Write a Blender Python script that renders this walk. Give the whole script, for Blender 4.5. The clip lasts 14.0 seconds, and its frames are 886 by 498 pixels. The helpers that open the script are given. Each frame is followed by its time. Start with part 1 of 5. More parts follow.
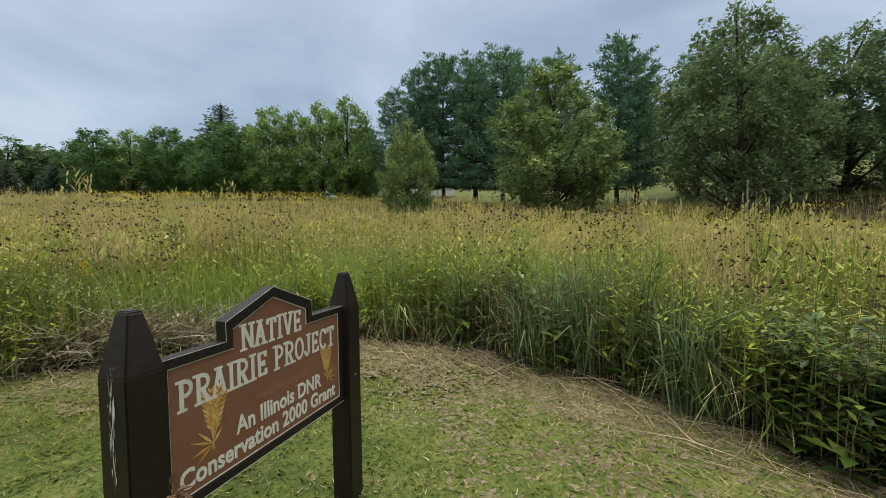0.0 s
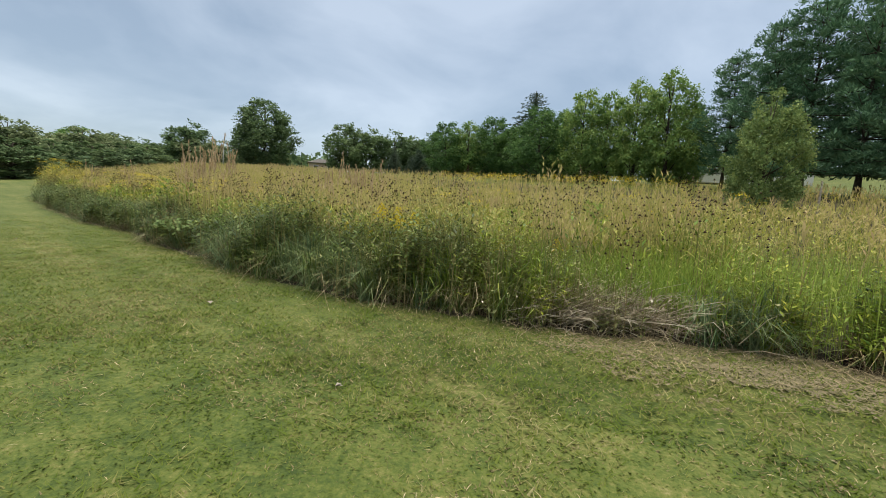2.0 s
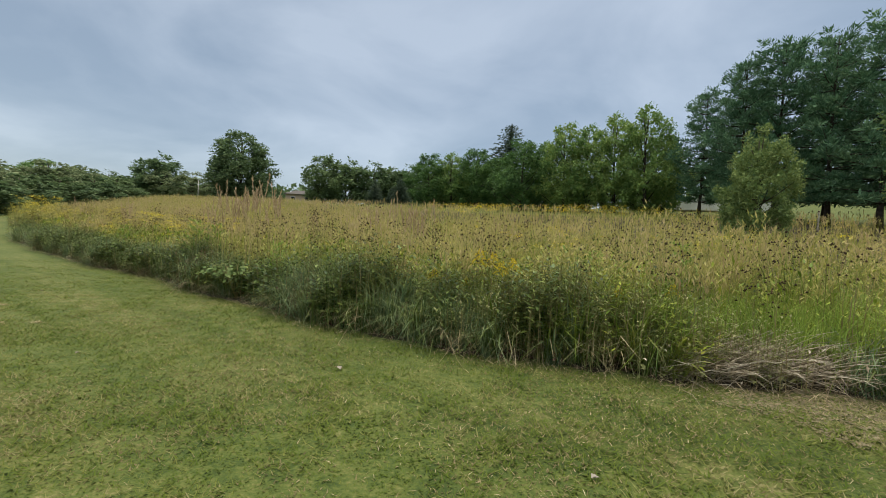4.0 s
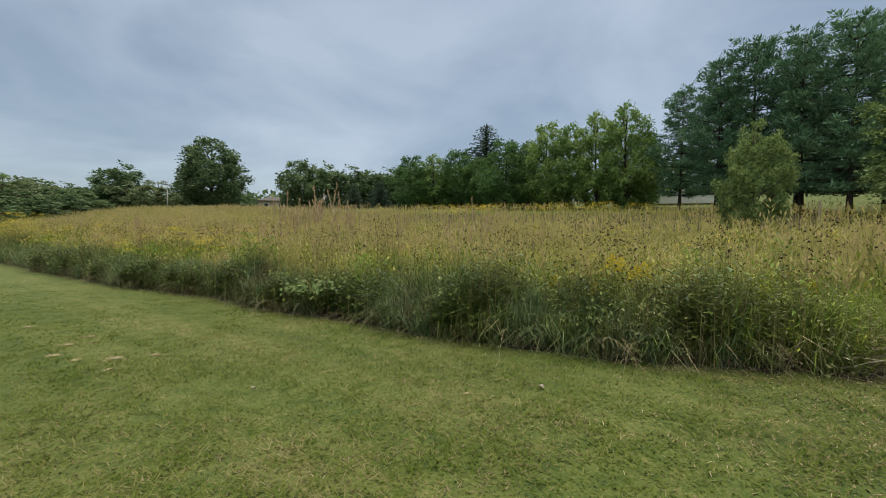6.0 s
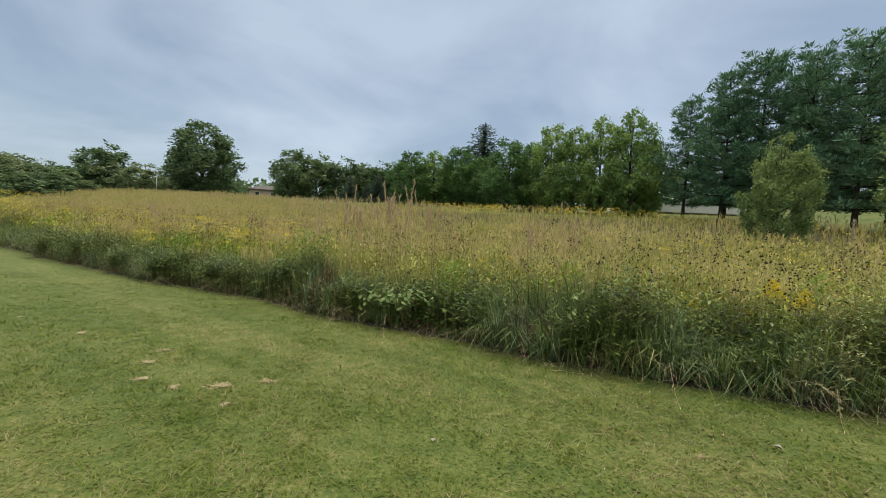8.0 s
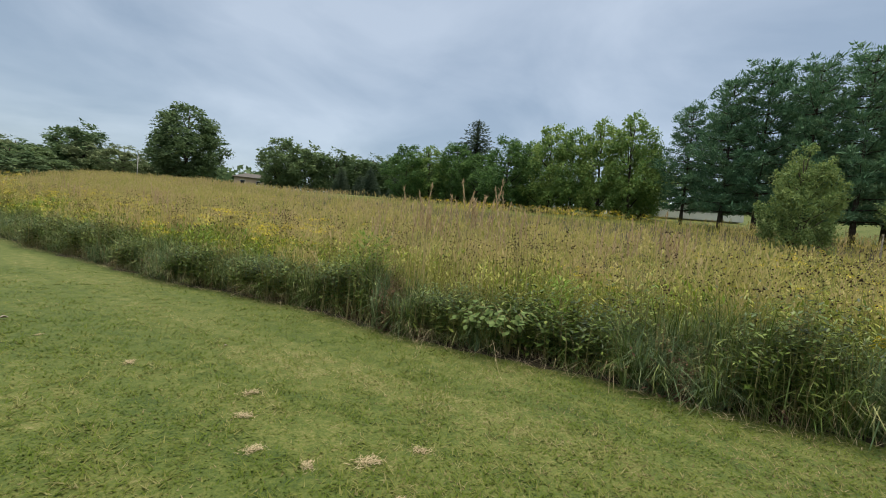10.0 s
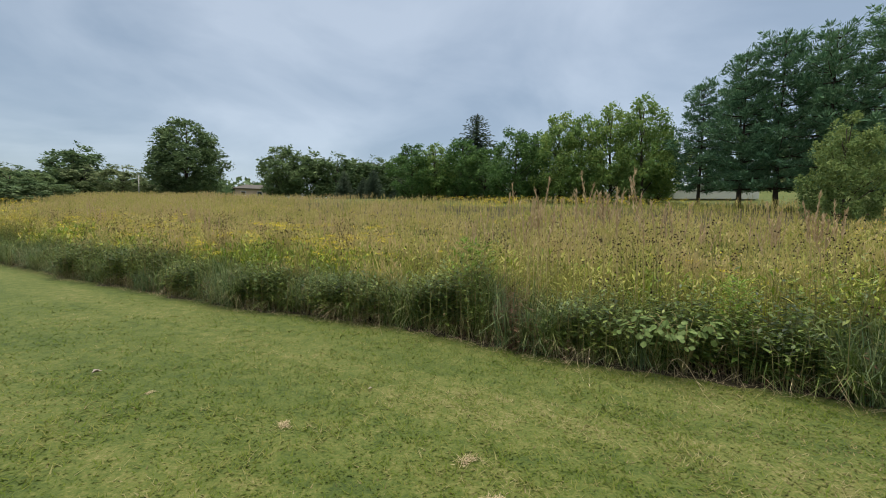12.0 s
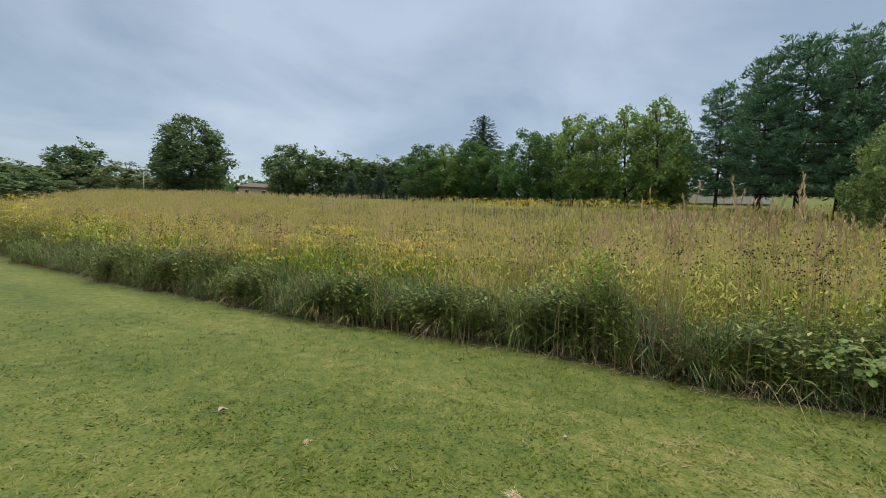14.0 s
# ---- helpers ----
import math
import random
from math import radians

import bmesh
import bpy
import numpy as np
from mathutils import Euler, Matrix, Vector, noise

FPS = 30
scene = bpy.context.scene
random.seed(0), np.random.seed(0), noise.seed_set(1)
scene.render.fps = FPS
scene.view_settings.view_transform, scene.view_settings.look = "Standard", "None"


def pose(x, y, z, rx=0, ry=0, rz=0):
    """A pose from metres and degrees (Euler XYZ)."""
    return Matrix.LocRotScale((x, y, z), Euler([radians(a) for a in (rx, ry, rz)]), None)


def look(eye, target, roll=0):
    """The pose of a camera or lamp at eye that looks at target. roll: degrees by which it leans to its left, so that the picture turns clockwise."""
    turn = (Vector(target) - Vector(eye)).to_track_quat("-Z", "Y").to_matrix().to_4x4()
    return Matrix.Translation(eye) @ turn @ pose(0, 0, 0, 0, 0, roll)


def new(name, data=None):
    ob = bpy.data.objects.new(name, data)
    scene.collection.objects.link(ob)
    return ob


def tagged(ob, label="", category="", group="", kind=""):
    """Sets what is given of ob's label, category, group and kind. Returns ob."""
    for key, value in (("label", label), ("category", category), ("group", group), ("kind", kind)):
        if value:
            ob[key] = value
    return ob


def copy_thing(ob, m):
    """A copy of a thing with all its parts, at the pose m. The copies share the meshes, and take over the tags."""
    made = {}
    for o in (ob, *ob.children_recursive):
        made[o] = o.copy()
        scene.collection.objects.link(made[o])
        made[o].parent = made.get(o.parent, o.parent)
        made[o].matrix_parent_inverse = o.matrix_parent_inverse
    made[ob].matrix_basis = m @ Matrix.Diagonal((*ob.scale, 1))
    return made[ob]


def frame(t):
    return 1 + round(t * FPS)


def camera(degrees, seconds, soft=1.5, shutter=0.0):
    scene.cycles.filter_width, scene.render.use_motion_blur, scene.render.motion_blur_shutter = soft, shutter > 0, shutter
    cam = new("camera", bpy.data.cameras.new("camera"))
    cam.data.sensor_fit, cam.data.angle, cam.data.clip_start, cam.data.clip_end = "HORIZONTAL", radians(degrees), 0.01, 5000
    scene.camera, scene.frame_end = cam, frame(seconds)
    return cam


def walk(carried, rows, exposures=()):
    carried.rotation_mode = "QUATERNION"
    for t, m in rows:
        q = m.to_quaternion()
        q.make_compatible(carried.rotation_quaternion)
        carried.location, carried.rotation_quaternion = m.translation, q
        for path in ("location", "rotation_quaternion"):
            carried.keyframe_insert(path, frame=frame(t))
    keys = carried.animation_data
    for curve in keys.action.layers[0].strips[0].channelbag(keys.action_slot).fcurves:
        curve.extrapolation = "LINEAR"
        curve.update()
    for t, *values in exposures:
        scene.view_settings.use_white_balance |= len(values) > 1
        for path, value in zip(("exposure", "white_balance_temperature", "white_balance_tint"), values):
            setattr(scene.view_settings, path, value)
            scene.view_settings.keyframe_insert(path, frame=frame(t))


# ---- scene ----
cam = camera(93.6, 14.0, soft=0.9)
PATH = [
    (0, (10.805, -7.096, 1.148), (11.727, -5.323, 1.062), -0.8),
    (0.5, (10.277, -6.901, 1.12), (10.345, -4.904, 1.022), 1.0),
    (1, (9.812, -6.863, 1.152), (9.621, -4.881, 0.962), -1.1),
    (1.5, (9.408, -6.844, 1.122), (9.116, -4.875, 0.93), 1.5),
    (2, (8.999, -6.866, 1.187), (8.649, -4.907, 0.985), 3.8),
    (2.5, (8.534, -6.92, 1.2), (8.161, -4.969, 0.97), 1.9),
    (3, (8.134, -6.877, 1.205), (7.761, -4.925, 0.978), 2.6),
    (3.5, (7.727, -6.856, 1.296), (7.421, -4.88, 1.23), 3.4),
    (6, (5.173, -6.866, 1.36), (5.068, -4.869, 1.31), 0.6),
    (6.5, (4.669, -6.747, 1.44), (4.482, -4.756, 1.396), 1.1),
    (7, (4.165, -6.704, 1.428), (3.986, -4.712, 1.377), 2.2),
    (7.5, (3.736, -6.526, 1.388), (3.627, -4.53, 1.316), 2.8),
    (8, (3.356, -6.19, 1.463), (3.317, -4.192, 1.401), 3.2),
    (8.2, (3.203, -6.075, 1.453), (3.165, -4.077, 1.394), 2.2),
    (10.3, (1.418, -5.024, 1.536), (1.469, -3.026, 1.457), 5.4),
    (10.5, (1.267, -4.909, 1.492), (1.32, -2.911, 1.414), 4.1),
    (11, (0.846, -4.645, 1.578), (0.901, -2.647, 1.5), 2.2),
    (11.5, (0.373, -4.471, 1.557), (0.423, -2.473, 1.481), -0.1),
    (12, (-0.047, -4.325, 1.537), (-0.002, -2.328, 1.447), 1.2),
    (12.5, (-0.538, -4.135, 1.588), (-0.51, -2.137, 1.504), 1.9),
    (13, (-0.998, -3.986, 1.541), (-0.991, -1.987, 1.458), 3.7),
    (13.5, (-1.363, -3.857, 1.56), (-1.357, -1.859, 1.468), 2.7),
    (14, (-1.719, -3.584, 1.599), (-1.666, -1.586, 1.513), 1.9),
]
walk(cam, [(t, look(eye, target, roll)) for t, eye, target, roll in PATH], ((0.0, 0.02), (1.0, 0.05), (1.6, 0.15), (2.0, 0.15), (2.5, -0.03), (3.5, -0.04), (5.0, -0.10), (6.5, -0.17), (7.0, -0.15), (7.4, -0.02), (8.0, 0.0), (14.0, -0.03)))

# ---- world, sun, exposure ----
world = bpy.data.worlds.new("overcast_sky")
scene.world = world
world.use_nodes = True
wn, wl = world.node_tree.nodes, world.node_tree.links
wn.clear()
w_out = wn.new("ShaderNodeOutputWorld")
w_bg = wn.new("ShaderNodeBackground")
w_bg2 = wn.new("ShaderNodeBackground")
w_add = wn.new("ShaderNodeAddShader")
w_sky = wn.new("ShaderNodeTexSky")
w_sky.sky_type = "NISHITA"
w_sky.sun_disc = False
w_sky.sun_elevation = radians(75)
w_sky.sun_rotation = radians(34)
w_bg.inputs["Strength"].default_value = 0.05
wl.new(w_sky.outputs[0], w_bg.inputs["Color"])
# a deck of grey cloud, laid out on a flat layer overhead, brightest at the zenith
w_tc = wn.new("ShaderNodeTexCoord")
w_sep = wn.new("ShaderNodeSeparateXYZ")
wl.new(w_tc.outputs["Generated"], w_sep.inputs[0])
w_h = wn.new("ShaderNodeMath")
w_h.operation = "MAXIMUM"
w_h.inputs[1].default_value = 0.0
wl.new(w_sep.outputs[2], w_h.inputs[0])
w_h2 = wn.new("ShaderNodeMath")
w_h2.operation = "ADD"
w_h2.inputs[1].default_value = 0.32
wl.new(w_h.outputs[0], w_h2.inputs[0])
w_div = wn.new("ShaderNodeVectorMath")
w_div.operation = "DIVIDE"
wl.new(w_tc.outputs["Generated"], w_div.inputs[0])
wl.new(w_h2.outputs[0], w_div.inputs[1])
w_n = wn.new("ShaderNodeTexNoise")
w_n.inputs["Scale"].default_value = 1.5
w_n.inputs["Detail"].default_value = 6
w_n.inputs["Roughness"].default_value = 0.52
w_n.inputs["Distortion"].default_value = 0.5
wl.new(w_div.outputs[0], w_n.inputs["Vector"])
w_r = wn.new("ShaderNodeValToRGB")
w_r.color_ramp.elements[0].position = 0.36
w_r.color_ramp.elements[0].color = (0.225, 0.277, 0.328, 1)
w_r.color_ramp.elements[1].position = 0.68
w_r.color_ramp.elements[1].color = (0.405, 0.456, 0.505, 1)
wl.new(w_n.outputs["Fac"], w_r.inputs["Fac"])
w_z = wn.new("ShaderNodeMapRange")
w_z.inputs["From Min"].default_value = 0.5
w_z.inputs["From Max"].default_value = 1.0
w_z.inputs["To Min"].default_value = 1.0
w_z.inputs["To Max"].default_value = 6.5
wl.new(w_sep.outputs[2], w_z.inputs["Value"])
w_zf = wn.new("ShaderNodeMapRange")
w_zf.inputs["From Min"].default_value = 0.5
w_zf.inputs["From Max"].default_value = 0.85
wl.new(w_sep.outputs[2], w_zf.inputs["Value"])
w_mix = wn.new("ShaderNodeMixRGB")
w_mix.inputs[2].default_value = (0.50, 0.482, 0.405, 1)
wl.new(w_zf.outputs[0], w_mix.inputs[0])
wl.new(w_r.outputs["Color"], w_mix.inputs[1])
wl.new(w_mix.outputs[0], w_bg2.inputs["Color"])
wl.new(w_z.outputs[0], w_bg2.inputs["Strength"])
wl.new(w_bg.outputs[0], w_add.inputs[0])
wl.new(w_bg2.outputs[0], w_add.inputs[1])
wl.new(w_add.outputs[0], w_out.inputs["Surface"])

sun_data = bpy.data.lights.new("sun", "SUN")
sun_data.energy = 1.5
sun_data.angle = radians(14)
sun_data.color = (1.0, 0.95, 0.84)
sun = new("sun", sun_data)
sun.matrix_basis = look((6, 9, 40), (0, 0, 0))


# ---- materials ----
def ramp_material(name, colours, rough=0.7, scale=3.0, island=0.6, thing=0.3, patch=0.5, translucent=0.0, bump=0.0, bump_scale=60.0, fine=0.0, metal=0.0, detail=5, fine_at=14.0, mid=0.0, mid_at=9.0, streak=0.0, sheen=None):
    """Colours along a ramp, driven by each island, each object and by patches of noise at real size; fine adds a small grain."""
    m = bpy.data.materials.new(name)
    m.use_nodes = True
    n, l = m.node_tree.nodes, m.node_tree.links
    b = n["Principled BSDF"]
    out = n["Material Output"]
    geo = n.new("ShaderNodeNewGeometry")
    info = n.new("ShaderNodeObjectInfo")
    tex = n.new("ShaderNodeTexNoise")
    tex.inputs["Scale"].default_value = scale
    tex.inputs["Detail"].default_value = detail
    l.new(geo.outputs["Position"], tex.inputs["Vector"])
    terms = [(geo.outputs["Random Per Island"], island, 0.5), (info.outputs["Random"], thing, 0.5), (tex.outputs["Fac"], patch * 2.2, 0.5)]
    if fine:
        t2 = n.new("ShaderNodeTexNoise")
        t2.inputs["Scale"].default_value = scale * fine_at
        t2.inputs["Detail"].default_value = 6
        t2.inputs["Roughness"].default_value = 0.7
        l.new(geo.outputs["Position"], t2.inputs["Vector"])
        terms.append((t2.outputs["Fac"], fine * 2.2, 0.5))
    if mid:
        t4 = n.new("ShaderNodeTexNoise")
        t4.inputs["Scale"].default_value = scale * mid_at
        t4.inputs["Detail"].default_value = 4
        t4.inputs["Roughness"].default_value = 0.6
        l.new(geo.outputs["Position"], t4.inputs["Vector"])
        terms.append((t4.outputs["Fac"], mid * 2.2, 0.5))
    if streak:
        # long bands left by the mower, side by side along the field's edge
        mp = n.new("ShaderNodeMapping")
        mp.vector_type = "TEXTURE"
        mp.inputs["Rotation"].default_value = (0, 0, radians(-29))
        mp.inputs["Scale"].default_value = (9.0, 0.75, 1.0)
        l.new(geo.outputs["Position"], mp.inputs["Vector"])
        t5 = n.new("ShaderNodeTexNoise")
        t5.inputs["Scale"].default_value = 1.0
        t5.inputs["Detail"].default_value = 3
        t5.inputs["Distortion"].default_value = 0.3
        l.new(mp.outputs[0], t5.inputs["Vector"])
        terms.append((t5.outputs["Fac"], streak * 2.2, 0.5))
    value = None
    for sock, amount, mid in terms:
        if not amount:
            continue
        ma = n.new("ShaderNodeMath")
        ma.operation = "MULTIPLY_ADD"
        ma.inputs[1].default_value = amount
        l.new(sock, ma.inputs[0])
        if value is None:
            total = sum(a * c for _, a, c in terms)
            ma.inputs[2].default_value = 0.5 - total
        else:
            l.new(value, ma.inputs[2])
        value = ma.outputs[0]
    ramp = n.new("ShaderNodeValToRGB")
    els = ramp.color_ramp.elements
    while len(els) < len(colours):
        els.new(0.5)
    for i, c in enumerate(colours):
        els[i].position = i / (len(colours) - 1)
        els[i].color = (*c, 1)
    if value is not None:
        l.new(value, ramp.inputs["Fac"])
    l.new(ramp.outputs["Color"], b.inputs["Base Color"])
    b.inputs["Roughness"].default_value = rough
    b.inputs["Metallic"].default_value = metal
    b.inputs["Specular IOR Level"].default_value = sheen if sheen is not None else 0.1 if island >= 0.5 else 0.3
    if bump:
        bn = n.new("ShaderNodeBump")
        bn.inputs["Strength"].default_value = bump
        bn.inputs["Distance"].default_value = 0.02
        t3 = n.new("ShaderNodeTexNoise")
        t3.inputs["Scale"].default_value = bump_scale
        t3.inputs["Detail"].default_value = 4
        l.new(geo.outputs["Position"], t3.inputs["Vector"])
        l.new(t3.outputs["Fac"], bn.inputs["Height"])
        l.new(bn.outputs[0], b.inputs["Normal"])
    if translucent:
        tr = n.new("ShaderNodeBsdfTranslucent")
        l.new(ramp.outputs["Color"], tr.inputs["Color"])
        mix = n.new("ShaderNodeMixShader")
        mix.inputs[0].default_value = translucent
        l.new(b.outputs[0], mix.inputs[1])
        l.new(tr.outputs[0], mix.inputs[2])
        l.new(mix.outputs[0], out.inputs["Surface"])
    return m


M = {}
M["lawn"] = ramp_material("lawn_turf", [(0.030, 0.050, 0.009), (0.0500, 0.0740, 0.0120), (0.0798, 0.102, 0.0186), (0.123, 0.129, 0.0335), (0.199, 0.178, 0.0744)], 0.9, 0.55, 0, 0, 0.27, bump=0.6, bump_scale=55, fine=0.8, fine_at=60, mid=0.55, mid_at=11, streak=0.36)
M["lawn_blade"] = ramp_material("lawn_blade", [(0.068, 0.106, 0.0135), (0.092, 0.132, 0.0165), (0.124, 0.16, 0.0243), (0.189, 0.193, 0.054), (0.294, 0.263, 0.126)], 0.6, 0.55, 0.65, 0, 0.4, 0.3, mid=0.7, mid_at=10, streak=0.4)
M["dry_blade"] = ramp_material("withered_blade", [(0.10, 0.09, 0.035), (0.19, 0.16, 0.075), (0.30, 0.245, 0.135)], 0.8, 2, 0.8, 0, 0.3, 0.2)
M["thatch"] = ramp_material("dry_thatch", [(0.0688, 0.0625, 0.03), (0.138, 0.115, 0.0625), (0.206, 0.169, 0.1), (0.288, 0.237, 0.156)], 0.95, 1.6, 0, 0, 0.35, bump=0.9, bump_scale=90, fine=0.9, fine_at=30, mid=0.5, mid_at=6)
# Litter taken very dark, so the shade under the plants is in its colour.
M["soil"] = ramp_material("darkened_litter", [(0.0119, 0.00935, 0.00595), (0.0238, 0.0187, 0.0102), (0.0467, 0.0365, 0.0187), (0.0765, 0.0578, 0.0323)], 0.95, 0.6, 0, 0, 0.5, bump=0.8, bump_scale=30, fine=0.5)
M["straw"] = ramp_material("dry_straw", [(0.26, 0.20, 0.11), (0.42, 0.33, 0.20), (0.58, 0.48, 0.32)], 0.75, 2, 0.8, 0, 0.3, 0.1)
M["green_blade"] = ramp_material("green_blade", [(0.066, 0.12, 0.024), (0.144, 0.216, 0.036), (0.24, 0.306, 0.054), (0.48, 0.456, 0.144)], 0.45, 1.6, 0.75, 0, 0.5, 0.22)
M["blue_blade"] = ramp_material("blue_green_blade", [(0.09, 0.15, 0.075), (0.16, 0.22, 0.11), (0.28, 0.33, 0.17)], 0.45, 1.6, 0.9, 0, 0.3, 0.3)
M["culm"] = ramp_material("ripening_culm", [(0.25, 0.275, 0.065), (0.38, 0.35, 0.11), (0.49, 0.41, 0.17), (0.52, 0.40, 0.22)], 0.7, 0.35, 0.6, 0, 0.6, 0.45)
M["rust"] = ramp_material("rusty_plume", [(0.37, 0.31, 0.14), (0.46, 0.37, 0.18), (0.46, 0.325, 0.175)], 0.7, 0.6, 0.7, 0, 0.4, 0.42)
# Lowered dark tones stand in for the shaded hollows of the edge wall.
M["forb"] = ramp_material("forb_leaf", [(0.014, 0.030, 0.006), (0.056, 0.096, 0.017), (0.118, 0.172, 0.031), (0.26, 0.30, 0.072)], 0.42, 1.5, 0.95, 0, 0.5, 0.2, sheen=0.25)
M["willow"] = ramp_material("narrow_forb_leaf", [(0.0648, 0.124, 0.0165), (0.146, 0.216, 0.0257), (0.248, 0.313, 0.0386), (0.389, 0.389, 0.0551)], 0.45, 1.5, 0.8, 0, 0.5, 0.22)
M["forb_light"] = ramp_material("pale_forb_leaf", [(0.17, 0.20, 0.040), (0.29, 0.30, 0.065), (0.39, 0.365, 0.10), (0.49, 0.42, 0.17)], 0.55, 0.8, 0.7, 0, 0.5, 0.25)
M["forb_grey"] = ramp_material("greying_leaf", [(0.10, 0.125, 0.042), (0.20, 0.21, 0.08), (0.36, 0.34, 0.17)], 0.65, 1.5, 0.95, 0, 0.35, 0.25)
# Withered browns, lowered so the edge's hollow foot looks shaded.
M["brown_leaf"] = ramp_material("withered_leaf", [(0.0405, 0.0237, 0.0149), (0.0945, 0.054, 0.0324), (0.183, 0.118, 0.0743)], 0.8, 1.5, 0.9, 0, 0.3, 0.1)
M["seed"] = ramp_material("dark_seed_head", [(0.020, 0.014, 0.008), (0.040, 0.026, 0.013), (0.075, 0.048, 0.024)], 0.85, 5, 0.9, 0, 0.2)
M["stem"] = ramp_material("brown_green_stem", [(0.15, 0.155, 0.05), (0.25, 0.225, 0.09), (0.33, 0.24, 0.13)], 0.7, 1, 0.9, 0, 0.3)
M["yellow"] = ramp_material("yellow_bloom", [(0.56, 0.42, 0.025), (0.70, 0.55, 0.04), (0.74, 0.62, 0.10)], 0.6, 2, 0.8, 0, 0.3, 0.25)
M["fresh"] = ramp_material("fresh_fine_blade", [(0.162, 0.257, 0.0473), (0.27, 0.365, 0.0675), (0.405, 0.459, 0.108)], 0.6, 1.2, 0.7, 0, 0.4, 0.25)
# Darker twin of the green blade: the edge's shade is in its colour.
M["edge_blade"] = ramp_material("shaded_arching_blade", [(0.040, 0.074, 0.016), (0.085, 0.135, 0.030), (0.150, 0.200, 0.052), (0.36, 0.36, 0.16)], 0.42, 1.6, 0.9, 0, 0.4, 0.2, sheen=0.25)
M["lime"] = ramp_material("yellow_green_bloom", [(0.23, 0.27, 0.04), (0.33, 0.34, 0.045), (0.47, 0.41, 0.05)], 0.6, 0.6, 0.7, 0, 0.4, 0.3)
M["tree"] = ramp_material("broad_leaf", [(0.064, 0.132, 0.046), (0.125, 0.222, 0.070), (0.200, 0.302, 0.090), (0.320, 0.400, 0.110)], 0.5, 0.5, 0.5, 0.6, 0.45, 0.34)
M["tree_olive"] = ramp_material("olive_leaf", [(0.080, 0.135, 0.050), (0.150, 0.225, 0.078), (0.245, 0.315, 0.108), (0.35, 0.40, 0.135)], 0.5, 0.5, 0.6, 0.1, 0.45, 0.3)
M["tree_pale"] = ramp_material("pale_grey_leaf", [(0.121, 0.165, 0.0825), (0.198, 0.242, 0.121), (0.286, 0.319, 0.165)], 0.6, 0.5, 0.7, 0.3, 0.45, 0.3)
M["tree_dark"] = ramp_material("dark_leaf", [(0.070, 0.120, 0.058), (0.128, 0.188, 0.084), (0.200, 0.262, 0.114)], 0.55, 0.5, 0.6, 0.4, 0.45, 0.3)
M["pine"] = ramp_material("pine_needle", [(0.055, 0.122, 0.070), (0.108, 0.208, 0.114), (0.178, 0.295, 0.156), (0.275, 0.395, 0.20)], 0.5, 0.5, 0.5, 0.35, 0.5, 0.16)
M["spruce"] = ramp_material("spruce_needle", [(0.0495, 0.0825, 0.0572), (0.088, 0.127, 0.0858), (0.143, 0.176, 0.116)], 0.55, 0.5, 0.8, 0.3, 0.4, 0.15)
M["bark"] = ramp_material("bark", [(0.028, 0.022, 0.017), (0.055, 0.043, 0.033), (0.095, 0.078, 0.06)], 0.95, 4, 0, 0.3, 0.6, bump=0.9, bump_scale=18, fine=0.4)
M["grey_wood"] = ramp_material("weathered_wood", [(0.20, 0.17, 0.14), (0.30, 0.26, 0.22), (0.38, 0.34, 0.29)], 0.85, 8, 0.6, 0.2, 0.4)
M["post"] = ramp_material("dark_brown_stain", [(0.010, 0.0065, 0.005), (0.016, 0.010, 0.008), (0.028, 0.019, 0.015)], 0.42, 7, 0, 0, 0.5, bump=0.08, bump_scale=60, fine=0.5)
M["border"] = ramp_material("black_brown_border", [(0.007, 0.005, 0.004), (0.013, 0.009, 0.008), (0.022, 0.016, 0.013)], 0.5, 9, 0, 0, 0.5, bump=0.3, bump_scale=90, fine=0.4)
M["field_paint"] = ramp_material("brown_sign_paint", [(0.165, 0.0726, 0.0396), (0.198, 0.0884, 0.0502), (0.238, 0.112, 0.0686)], 0.5, 6, 0, 0, 0.45, bump=0.15, bump_scale=120, fine=0.4)
M["letter"] = ramp_material("cream_letter_paint", [(0.48, 0.44, 0.37), (0.62, 0.58, 0.50), (0.70, 0.66, 0.58)], 0.6, 25, 0.2, 0, 0.5, fine=0.4)
M["script"] = ramp_material("faded_red_script", [(0.25, 0.085, 0.055), (0.31, 0.125, 0.085), (0.36, 0.17, 0.12)], 0.6, 20, 0.2, 0, 0.5)
M["wheat"] = ramp_material("ochre_wheat_paint", [(0.40, 0.19, 0.045), (0.54, 0.31, 0.09), (0.66, 0.45, 0.18)], 0.6, 30, 0.7, 0, 0.5)
M["dropping"] = ramp_material("white_streak", [(0.35, 0.34, 0.33), (0.58, 0.57, 0.56), (0.72, 0.71, 0.70)], 0.8, 40, 0.3, 0, 0.6)
M["bolt"] = ramp_material("galvanised_bolt", [(0.22, 0.22, 0.22), (0.4, 0.4, 0.4)], 0.4, 30, 0, 0, 0.5, metal=0.8)
M["siding"] = ramp_material("tan_siding", [(0.33, 0.25, 0.19), (0.42, 0.33, 0.26), (0.48, 0.39, 0.31)], 0.8, 0.5, 0, 0.3, 0.5, fine=0.3)
M["white_wall"] = ramp_material("white_siding", [(0.62, 0.64, 0.66), (0.74, 0.75, 0.76), (0.80, 0.80, 0.80)], 0.6, 0.6, 0, 0.3, 0.5, fine=0.3)
M["roof"] = ramp_material("dark_shingle", [(0.055, 0.05, 0.047), (0.09, 0.08, 0.075), (0.13, 0.115, 0.105)], 0.9, 2, 0, 0.3, 0.5, fine=0.4)
